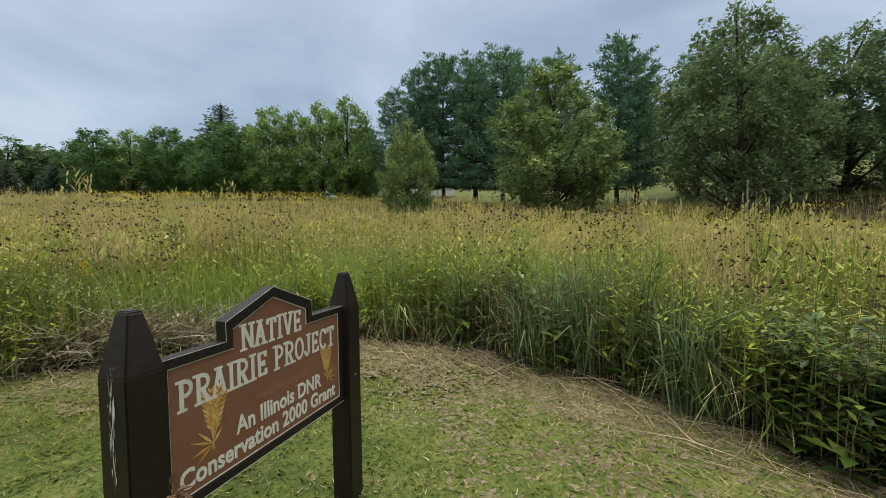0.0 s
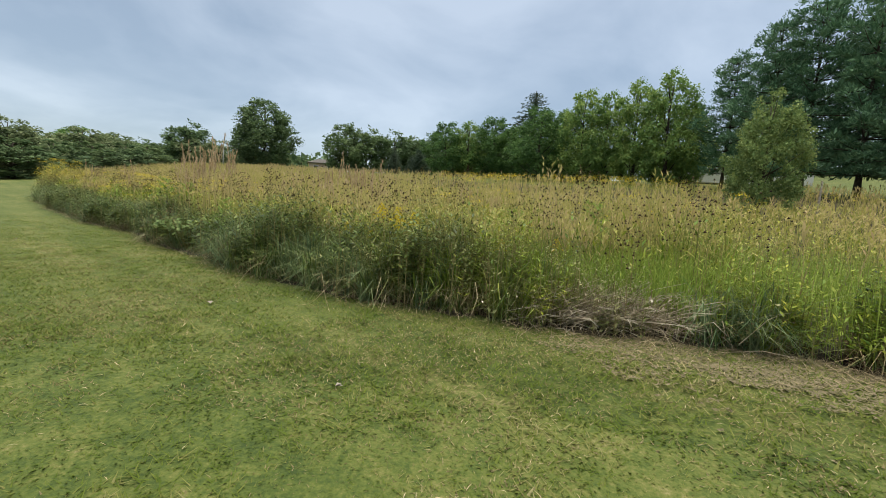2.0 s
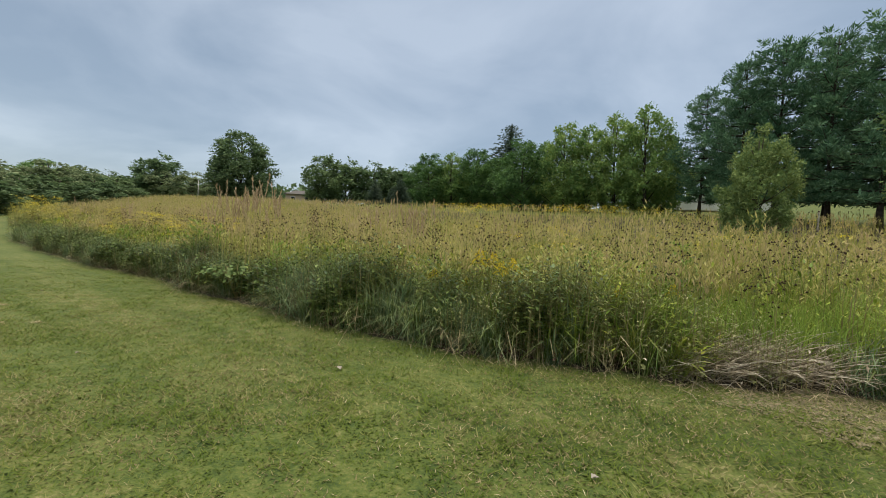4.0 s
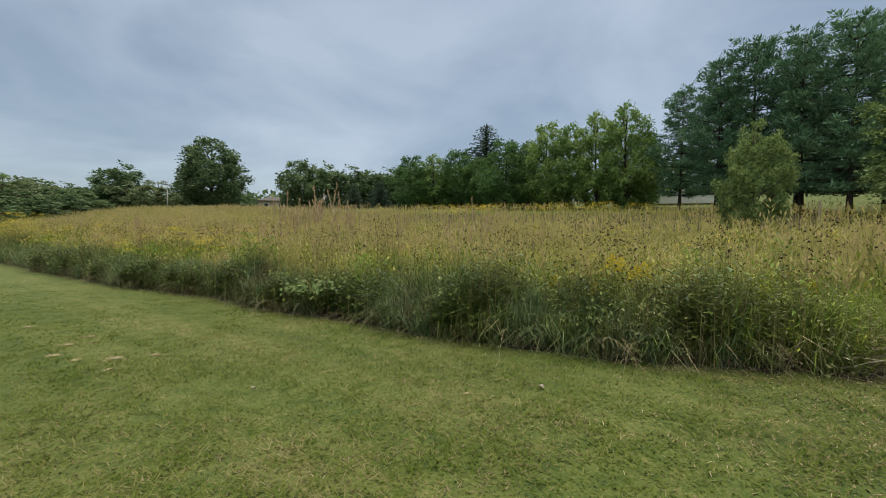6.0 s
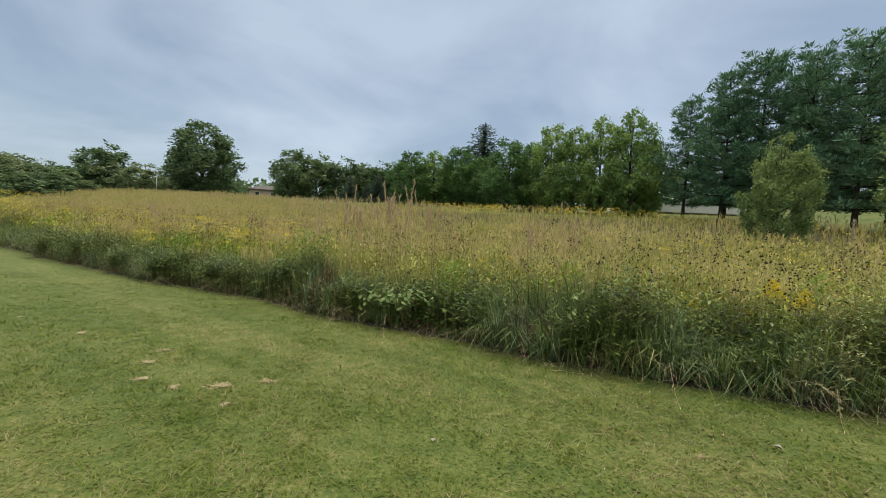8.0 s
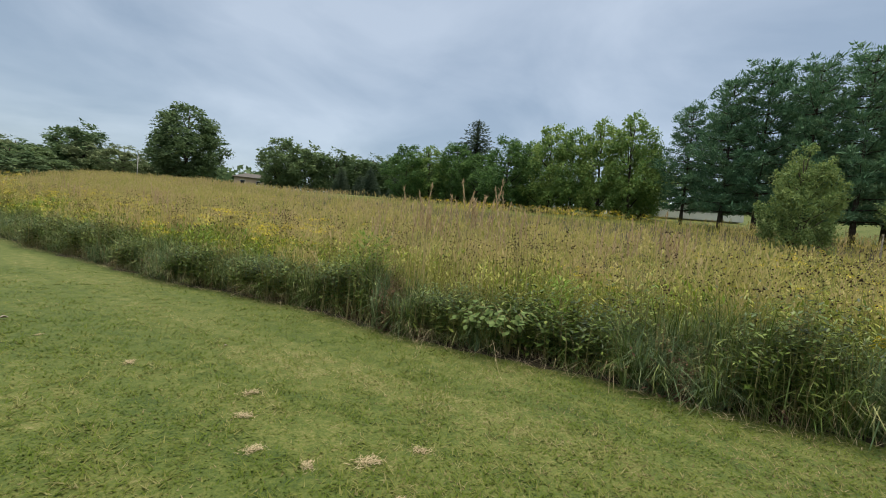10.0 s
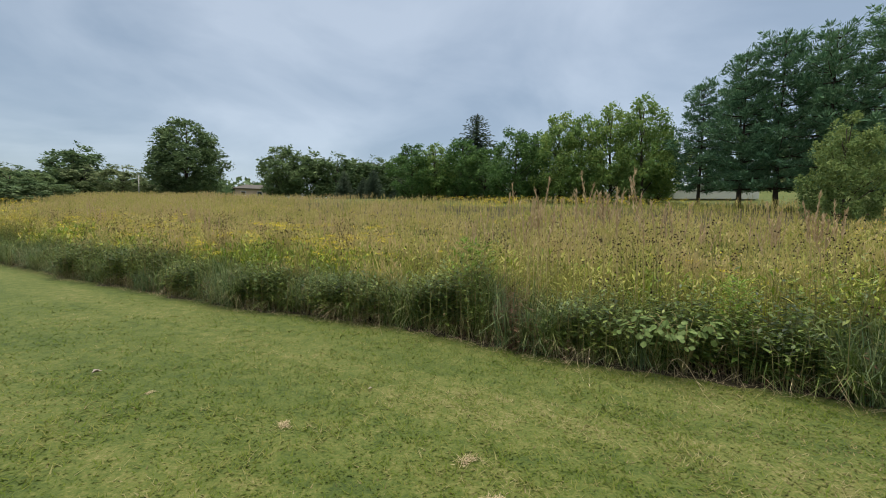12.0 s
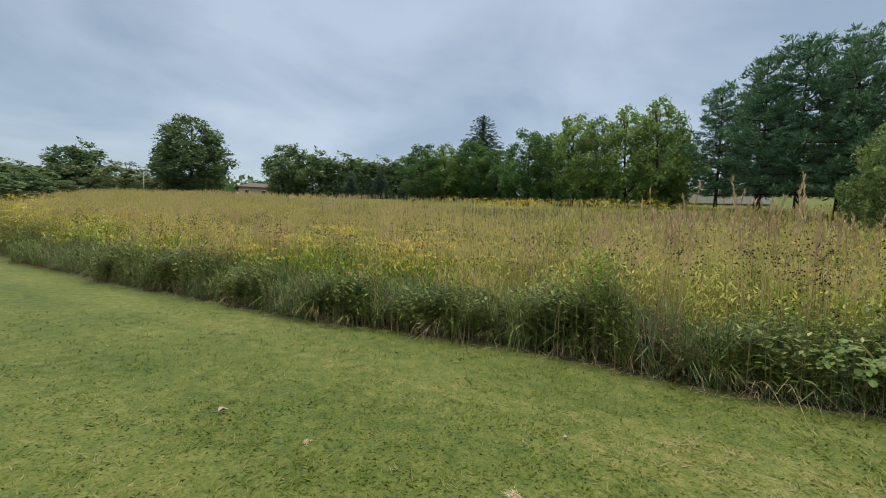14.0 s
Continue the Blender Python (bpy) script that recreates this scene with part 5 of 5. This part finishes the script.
S["straw"].append(blades(grounded(p), rng.uniform(0.12, 0.6, len(p)), rng.uniform(0.003, 0.007, len(p)), az_out(len(p)), rng.uniform(0.03, 0.5, len(p)), rng.uniform(0, 0.2, len(p))))
p = along_edge(3600, -0.9, 0.15, 19, 27)
p = pick(p, np.clip(1.15 + p[:, 2] * 1.1, 0.05, 1))
S["straw"].append(blades(grounded(p, 0.01), rng.uniform(0.004, 0.03, len(p)), rng.uniform(0.002, 0.0045, len(p)), az_out(len(p)), rng.uniform(0.03, 0.22, len(p))))

p = np.stack([rng.uniform(4, 14, 11000), rng.uniform(-7.5, -1.5, 11000), np.zeros(11000)], 1)
p = p[~inside(p[:, 0], p[:, 1])]
p = pick(p, np.clip((p[:, 0] - 4) / 8, 0, 1) * np.clip(2.2 * vnoise(p[:, 0], p[:, 1], 1.3, 31) - 0.6, 0.05, 1))
S["straw"].append(blades(grounded(p, 0.008), rng.uniform(0.004, 0.02, len(p)), rng.uniform(0.003, 0.006, len(p)), az_out(len(p)), rng.uniform(0.015, 0.05, len(p))))

for key, name, mat_, label, cat in (
        ("forb", "leafy_forbs", "forb", "dark green leafy wildflowers along the prairie edge, deepened for shade", "wild plants"),
        ("willow", "narrow_leaved_forbs", "willow", "green narrow-leaved goldenrod stems across the prairie", "wild plants"),
        ("grass", "prairie_grass", "green_blade", "tall arching green prairie grass tufts", "grass"),
        ("blue", "switchgrass", "blue_blade", "blue-green arching tufts of switchgrass", "grass"),
        ("grey", "greying_forbs", "forb_grey", "grey-green drying leafy plants at the prairie edge", "wild plants"),
        ("brown", "withered_forbs", "brown_leaf", "withered brown leaves among the edge plants, darkened for shade", "dead plants"),
        ("stem", "plant_stems", "stem", "thin brown-green stems of prairie plants", "plant stems"),
        ("culm", "ripening_grass", "culm", "tan and gold ripening prairie grass", "grass"),
        ("rust", "bluestem", "rust", "rust-tinged bluestem grass plumes", "grass"),
        ("light", "pale_forbs", "forb_light", "yellow-green leafy plants across the prairie", "wild plants"),
        ("seed", "seed_heads", "seed", "dark brown dried coneflower seed heads", "seed heads"),
        ("yellow", "yellow_flowers", "yellow", "scattered yellow coneflower and sunflower blooms", "flowers"),
        ("lime", "budding_goldenrod", "lime", "yellow-green budding goldenrod across the field", "wild plants"),
        ("edge", "arching_grass", "edge_blade", "green grass arching over the mown edge, darkened for shade", "grass"),
        ("fresh", "fine_fresh_grass", "fresh", "fine light green grass behind the dry verge", "grass"),
        ("straw", "straw_litter", "straw", "pale dry straw along the mown prairie edge", "straw")):
    stuff(name, S[key], M[mat_], label, cat)

# ragged bare thatch by the sign, in small pieces of turf
cell = 0.022
tx, ty = np.meshgrid(np.arange(7.5, 14.5, cell), np.arange(-9.0, -2.0, cell))
tx, ty = tx.ravel(), ty.ravel()
off = from_edge(tx, ty) * np.where(inside(tx, ty), 1, -1)
chance = vnoise(tx, ty, 2.2, 21) * 0.36 + vnoise(tx, ty, 9.0, 22) * 0.22 + rng.random(len(tx)) * 0.42
keep = (off < 0.3) & (off > -2.0) & (chance > 0.40 + np.clip(-off - 0.15, 0, 2) * 0.26 + np.clip(10.2 - tx, 0, 2) * 0.3)
tx, ty = tx[keep], ty[keep]
q = np.array([[-1, -1], [1, -1], [1, 1], [-1, 1]]) * cell * 0.62
corner = np.stack([tx, ty], 1)[:, None, :] + q + rng.normal(0, 0.009, (len(tx), 4, 2))
v = np.concatenate([corner, np.full((len(tx), 4, 1), 0.0) + rng.uniform(0.0015, 0.003, (len(tx), 1, 1))], 2).reshape(-1, 3)
v[:, 2] += height(v[:, 0], v[:, 1])
tagged(new("dry_verge", mesh_np("dry_verge", v, np.arange(len(v)).reshape(-1, 4), M["thatch"])), "bare dry thatch along the mown edge by the sign", "ground", kind="stuff")

# ---- single plants and clutter that stand out ----
rng = np.random.default_rng(71)


def place(ob, x, y, turn=0.0, scale=1.0):
    ob.matrix_basis = pose(x, y, float(height(x, y)), 0, 0, turn) @ Matrix.Diagonal((scale, scale, scale, 1))
    return ob


def stand(master, x, y, turn, scale):
    ob = copy_thing(master, pose(x, y, float(height(x, y)), 0, 0, turn))
    return place(ob, x, y, turn, scale)


def goldenrod():
    """A metre-tall stem with narrow leaves under a spreading yellow plume."""
    root = tagged(new("goldenrod"), "leafy goldenrod with a bright yellow flower plume", "wildflower", "goldenrods at the prairie edge")
    z = np.linspace(0, 0.92, 6)
    part_np("stem", tube(np.stack([0.03 * z ** 2, 0.02 * z, z], 1), np.linspace(0.005, 0.003, 6), 5), M["stem"], root)
    k = 46
    u = np.linspace(0.06, 0.9, k)
    a = np.arange(k) * 2.4
    lf = leaves(np.stack([0.03 * u ** 2, 0.02 * u, u], 1), np.stack([np.cos(a), np.sin(a), rng.uniform(-0.2, 0.7, k)], 1), 0.13 * (1.15 - u * 0.6), 0.026, 0.2)
    part_np("foliage", lf, M["willow"], root)
    at, way = [], []
    for b in range(13):
        a = b * 2.4
        reach = 0.13 * (1 - b / 17)
        z0 = 0.84 + b * 0.014
        for q in np.linspace(0.15, 1, 16):
            at.append((math.cos(a) * reach * q + 0.03, math.sin(a) * reach * q + 0.02, z0 + 0.07 * q - 0.09 * q * q))
            way.append((rng.normal(0, 0.6), rng.normal(0, 0.6), 1))
    at = np.array(at)
    part_np("flower_plume", leaves(at, np.array(way), rng.uniform(0.015, 0.03, len(at)), 0.016, 0.2), M["yellow"], root, "bright yellow plume")
    return root


rod = place(goldenrod(), 7.085, -1.33, 20, 1.14)
for x, y, turn, sc in ((7.43, -1.36, 140, 1.0), (7.53, -1.24, 10, 1.04), (6.46, -0.95, 80, 0.84), (6.94, -1.18, 200, 0.76), (8.8, -1.65, 50, 0.80), (9.5, -1.5, 100, 0.85), (7.25, -1.1, 300, 1.1)):
    stand(rod, x, y, turn, sc)


def bramble():
    """A low tangle of canes with broad, toothed, pale green leaves."""
    root = tagged(new("bramble"), "broad-leaved pale green bramble trailing from the edge", "shrub", "brambles at the prairie edge")
    canes, at, way = [], [], []
    for a in np.linspace(0, 6.28, 9, endpoint=False):
        ln = rng.uniform(0.35, 0.6)
        us = np.linspace(0, 1, 6)
        d = np.array([math.cos(a), math.sin(a)])
        path = np.stack([d[0] * us * ln, d[1] * us * ln, 0.62 * np.sin(us * 2.2) + 0.02], 1)
        canes.append(tube(path, np.linspace(0.006, 0.003, 6), 5))
        for u in np.linspace(0.3, 1, 8):
            p = np.array([np.interp(u, us, path[:, j]) for j in range(3)])
            for _ in range(2):
                at.append(p + rng.normal(0, 0.03, 3))
                way.append((d[0] + rng.normal(0, 0.7), d[1] + rng.normal(0, 0.7), rng.uniform(-1.3, -0.1)))
    for cane in canes:
        part_np("cane", cane, M["stem"], root)
    at, way = np.array(at), unit(np.array(way))
    n = len(at)
    size = rng.uniform(0.05, 0.095, n)
    side = unit(np.cross(way, [0, 0, 1.0]))
    nor = np.cross(side, way)
    rim = [(0, 0), (0.15, 0.36), (0.32, 0.34), (0.42, 0.5), (0.62, 0.36), (0.72, 0.38), (1.0, 0)]
    pts = []
    for s in (1, -1):
        for u, w in rim:
            pts.append(at + way * (size * u)[:, None] + side * (size * w * s)[:, None] + nor * (size * 0.12 * w)[:, None])
    v = np.stack(pts, 1).reshape(-1, 3)
    t = []
    for o, flip in ((0, False), (7, True)):
        for j in range(1, 6):
            t.append([o, o + j, o + j + 1] if not flip else [o, o + j + 1, o + j])
    part_np("foliage", (v, (np.arange(n)[:, None, None] * 14 + np.array(t)).reshape(-1, 3)), M["bramble"], root)
    return root


M["bramble"] = ramp_material("bramble_leaf", [(0.075, 0.125, 0.035), (0.14, 0.20, 0.062), (0.22, 0.275, 0.10)], 0.5, 3, 0.8, 0, 0.3, 0.25)
vine = place(bramble(), 2.72, 0.12, 0, 1.0)
for x, y, turn, sc in ((2.45, 0.30, 70, 0.85), (5.3, -0.85, 40, 0.75)):
    stand(vine, x, y, turn, sc)


def tall_herb():
    """A tall, much-branched bright green herb."""
    root = tagged(new("tall_herb"), "tall bright green branching herb above the grass", "wild plant")
    stems = [tube([(0, 0, 0), (0.02, 0, 0.7), (0.03, 0.01, 1.42)], [0.009, 0.007, 0.003], 6)]
    at, way = [], []
    for b in range(26):
        a, z0 = b * 2.4, 0.35 + b * 0.04
        ln = 0.34 * (1.2 - b / 30)
        tip = np.array([math.cos(a) * ln, math.sin(a) * ln, z0 + ln * 0.75])
        stems.append(tube([(0.02, 0, z0), tip * [0.5, 0.5, 1] - [0, 0, 0.06], tip], [0.004, 0.003, 0.002], 4))
        for q in np.linspace(0.25, 1, 14):
            at.append(np.array([0.02, 0, z0]) * (1 - q) + tip * q)
            way.append((math.cos(a) + rng.normal(0, 0.8), math.sin(a) + rng.normal(0, 0.8), rng.uniform(-0.2, 0.7)))
    part_np("stem", join(*stems), M["stem"], root)
    part_np("foliage", leaves(np.array(at), np.array(way), rng.uniform(0.06, 0.12, len(at)), 0.03, 0.2), M["herb"], root, "bright green leaves")
    return root


M["herb"] = ramp_material("bright_herb_leaf", [(0.12, 0.22, 0.035), (0.20, 0.32, 0.05), (0.28, 0.38, 0.08)], 0.5, 3, 0.8, 0, 0.3, 0.35)
herb = place(tall_herb(), 10.15, -0.05, 0, 0.98)
for x, y, turn, sc in ((0.45, 2.0, 60, 1.0), (0.75, 2.3, 140, 0.95), (-3.4, 4.1, 200, 0.85), (3.4, 0.3, 250, 0.75), (13.9, -3.2, 20, 0.8), (8.9, 0.2, 80, 0.85)):
    stand(herb, x, y, turn, sc)


M["grey_stalk"] = ramp_material("grey_dead_stalk", [(0.22, 0.17, 0.12), (0.43, 0.36, 0.26), (0.62, 0.55, 0.44)], 0.85, 3, 0.9, 0, 0.3, 0.05)


def brush():
    """A flattened heap of dead grey-tan stalks with curled leaves."""
    root = tagged(new("dead_brush"), "flattened heap of dead grey-tan stalks and leaves", "dead brush")
    n = 420
    st = []
    for k in range(n):
        a = rng.normal(-1.2, 0.75)
        o = np.array([rng.normal(0, 0.42), rng.normal(0.18, 0.20), rng.uniform(0.0, 0.22)])
        ln = rng.uniform(0.3, 0.85)
        up = rng.uniform(-0.1, 0.85)
        d = np.array([math.cos(a), math.sin(a), up])
        e = o + d * ln * 0.7
        e[2] = max(e[2], 0.015)
        m_ = (o + e) / 2 + [0, 0, rng.uniform(0, 0.08)]
        st.append(tube([o, m_, e], np.array([0.006, 0.005, 0.002]) * rng.uniform(0.3, 0.85), 3))
    tagged(part_np("stalk_tangle", join(*st), M["grey_stalk"], root, "grey-tan dead stalks"), kind="stuff")
    p = np.stack([rng.normal(0, 0.45, 260), rng.normal(0.22, 0.22, 260), rng.uniform(0.02, 0.4, 260)], 1)
    part_np("foliage", leaves(p, rng.normal(0, 1, (260, 3)), rng.uniform(0.04, 0.08, 260), 0.022, 0.5), M["grey_stalk"], root, "curled brown leaves")
    return root


heap = place(brush(), 10.35, -2.30, 0, 1.05)
stand(heap, 9.8, -2.30, 25, 0.9)


def dry_weed():
    """A withered weed that leans on the sign's post."""
    root = tagged(new("dried_weed"), "withered brown weed leaning on the sign's post", "dead plant")
    z = np.linspace(0, 0.68, 6)
    part_np("stem", tube(np.stack([0.02 * np.sin(z * 7), 0.02 * z, z], 1), np.linspace(0.005, 0.002, 6), 5), M["brown_leaf"], root)
    n = 130
    u = rng.uniform(0.05, 0.68, n)
    at = np.stack([0.02 * np.sin(u * 7), 0.02 * u, u], 1) + rng.normal(0, 0.008, (n, 3))
    way = np.concatenate([rng.normal(0, 0.7, (n, 2)), rng.uniform(-0.6, 0.8, (n, 1))], 1)
    part_np("foliage", leaves(at, way, rng.uniform(0.025, 0.06, n), 0.016, 0.5), M["dry_weed"], root, "curled rusty brown leaves")
    return root


M["dry_weed"] = ramp_material("rusty_dry_leaf", [(0.07, 0.04, 0.022), (0.17, 0.10, 0.055), (0.30, 0.20, 0.12)], 0.8, 6, 0.9, 0, 0.3, 0.1)
foot = SIGN @ Vector((-0.425, -0.075, 0))
place(dry_weed(), foot.x, foot.y, 40, 1.0)


M["sheaf"] = ramp_material("tan_seed_plume", [(0.32, 0.22, 0.13), (0.46, 0.34, 0.21), (0.56, 0.44, 0.29)], 0.75, 2, 0.7, 0.3, 0.3, 0.25)


def tall_grass():
    """A sheaf of tall flowering grass whose seed heads rise above the field."""
    root = tagged(new("tall_grass_sheaf"), "tall tan grass stems with feathery seed heads", "grass", "tall grass sheaves in the field")
    n = 9
    p = np.stack([rng.normal(0, 0.16, n), rng.normal(0, 0.16, n), np.zeros(n)], 1)
    h, a, lean = rng.uniform(1.6, 2.35, n), rng.uniform(0, 6.28, n), rng.uniform(0.05, 0.3, n)
    k = 26
    u = np.linspace(0.80, 1.0, k)
    for j in range(n):
        stem = part_np("stem", blades(p[j:j + 1], h[j:j + 1], 0.008, a[j:j + 1], lean[j:j + 1]), M["rust"], root)
        off = lean[j] * (0.32 + 0.68 * (u - 0.62) / 0.38)
        at = p[j] + np.stack([np.cos(a[j]) * off, np.sin(a[j]) * off, h[j] * u], 1)
        way = np.concatenate([rng.normal(0, 0.3, (k, 2)), np.ones((k, 1))], 1)
        part_np("seed_head", leaves(at, way, rng.uniform(0.06, 0.11, k), 0.019, 0.2), M["sheaf"], stem, "rust-tan feathery seed head")
    return root


sheaf = place(tall_grass(), 2.15, 1.45, 0, 1.05)
for x, y, turn, sc in ((1.25, 1.85, 80, 0.98), (1.5, 1.65, 160, 1.0), (2.45, 1.3, 220, 1.06), (2.8, 1.2, 20, 0.98), (0.7, 2.2, 190, 0.85), (5.4, 1.5, 110, 0.95), (5.85, 1.75, 270, 0.92), (5.0, 1.8, 310, 0.9),
                       (-7.5, 8.5, 30, 0.95), (5.2, 3.6, 140, 0.85), (3.3, 4.8, 250, 0.85), (2.0, 5.4, 300, 0.85), (7.4, 5.0, 45, 0.8), (-3.0, 7.0, 77, 0.85), (-6.0, 6.8, 190, 0.85), (3.0, 7.2, 60, 0.95), (-11.5, 10.0, 130, 0.95)):
    stand(sheaf, x, y, turn, sc)


def mullein():
    root = tagged(new("dead_stalk"), "tall grey dead flower stalk standing in the prairie", "dead plant", "dead stalks before the oak")
    part_np("stalk", tube([(0, 0, -0.1), (0.02, 0, 1.2), (0.03, 0.02, 2.3)], [0.03, 0.03, 0.02], 6), M["grey_wood"], root)
    z = rng.uniform(1.2, 2.35, 160)
    a = rng.uniform(0, 6.28, 160)
    tagged(part_np("seed_spike", seeds(np.stack([0.03 + np.cos(a) * 0.035, np.sin(a) * 0.035, z], 1), 0.02), M["grey_wood"], root), kind="stuff")
    return root


spike = place(mullein(), 37.2, 6.0, 0, 1.25)
for x, y, turn, sc in ((36.0, 5.6, 60, 0.95), (37.9, 5.2, 120, 0.85), (30.5, 8.5, 30, 1.0), (20.5, 12.0, 200, 0.9), (35.2, 4.6, 10, 0.8)):
    stand(spike, x, y, turn, sc)


def stalk(bend):
    root = tagged(new("fallen_stalk"), "long pale grass stalk bent over the mown edge", "dead grass", "fallen stalks on the lawn")
    us = np.linspace(0, 1, 9)
    path = np.stack([us * 0.75, bend * us ** 2, 0.34 * np.sin(np.clip(us * 3.3, 0, math.pi)) * (1 - us * 0.45) + 0.012], 1)
    part_np("stem", tube(path, np.linspace(0.0028, 0.0012, 9), 5), M["straw"], root)
    n = 5
    q = path[[3, 4, 5, 6, 8]]
    part_np("foliage", leaves(q, np.stack([rng.uniform(0.4, 1, n), rng.normal(0, 0.6, n), rng.uniform(-0.3, 0.2, n)], 1), 0.14, 0.005, 0.3), M["straw"], root)
    return root


bent = place(stalk(0.15), 1.65, 0.6, -110, 0.8)
for x, y, turn, sc in ((1.85, 0.45, -125, 0.9), (1.3, 0.85, -80, 0.9), (2.5, 0.1, -100, 1.0), (3.6, -0.45, -60, 0.9), (5.8, -1.6, -120, 1.0), (6.6, -2.0, -70, 1.1), (7.2, -2.1, -140, 0.9),
                       (4.3, -0.85, -100, 0.8), (-0.9, 2.3, -90, 0.8), (8.1, -2.3, -60, 0.9)):
    stand(bent, x, y, turn, sc)


def clippings():
    root = tagged(new("grass_clippings"), "small clump of dried tan mown grass on the lawn", "grass clippings", "clippings on the lawn")
    n = 150
    p = np.stack([rng.normal(0, 0.07, n), rng.normal(0, 0.035, n), rng.uniform(0.01, 0.03, n)], 1)
    part_np("clipping_heap", blades(p, rng.uniform(0.002, 0.02, n), 0.006, rng.uniform(0, 6.28, n), rng.uniform(0.03, 0.1, n)), M["straw"], root)
    return root


bits = place(clippings(), 1.36, -2.55, 20, 0.75)
for x, y, turn, sc in ((0.33, -2.4, 0, 1.0), (0.6, -2.85, 40, 0.9), (1.0, -2.98, 100, 0.8), (1.6, -3.25, 70, 0.6), (0.2, -1.98, 30, 1.0), (-1.17, -1.5, 110, 0.9), (1.7, -2.7, 160, 0.9), (-2.6, -0.9, 60, 0.6), (5.2, -3.6, 10, 0.5)):
    stand(bits, x, y + 0.35, turn, sc * 0.6)


def dead_leaf():
    root = tagged(new("fallen_leaf"), "curled tan leaf lying on the mown grass", "leaf", "leaves on the lawn")
    part_np("blade", leaves(np.array([[0, 0, 0.02], [0.002, 0, 0.022]]), np.array([[1, 0.1, 0.1], [0.9, 0.4, 0.25]]), np.array([0.075, 0.06]), 0.05, 0.35), M["grey_wood"], root)
    return root


lf0 = place(dead_leaf(), -3.47, -0.12, 30, 1.2)
for x, y, turn, sc in ((5.9, -3.1, 120, 1.0), (3.3, -3.3, 60, 0.6), (-0.6, -0.4, 200, 0.7), (7.9, -4.4, 10, 0.7)):
    stand(lf0, x, y, turn, sc)
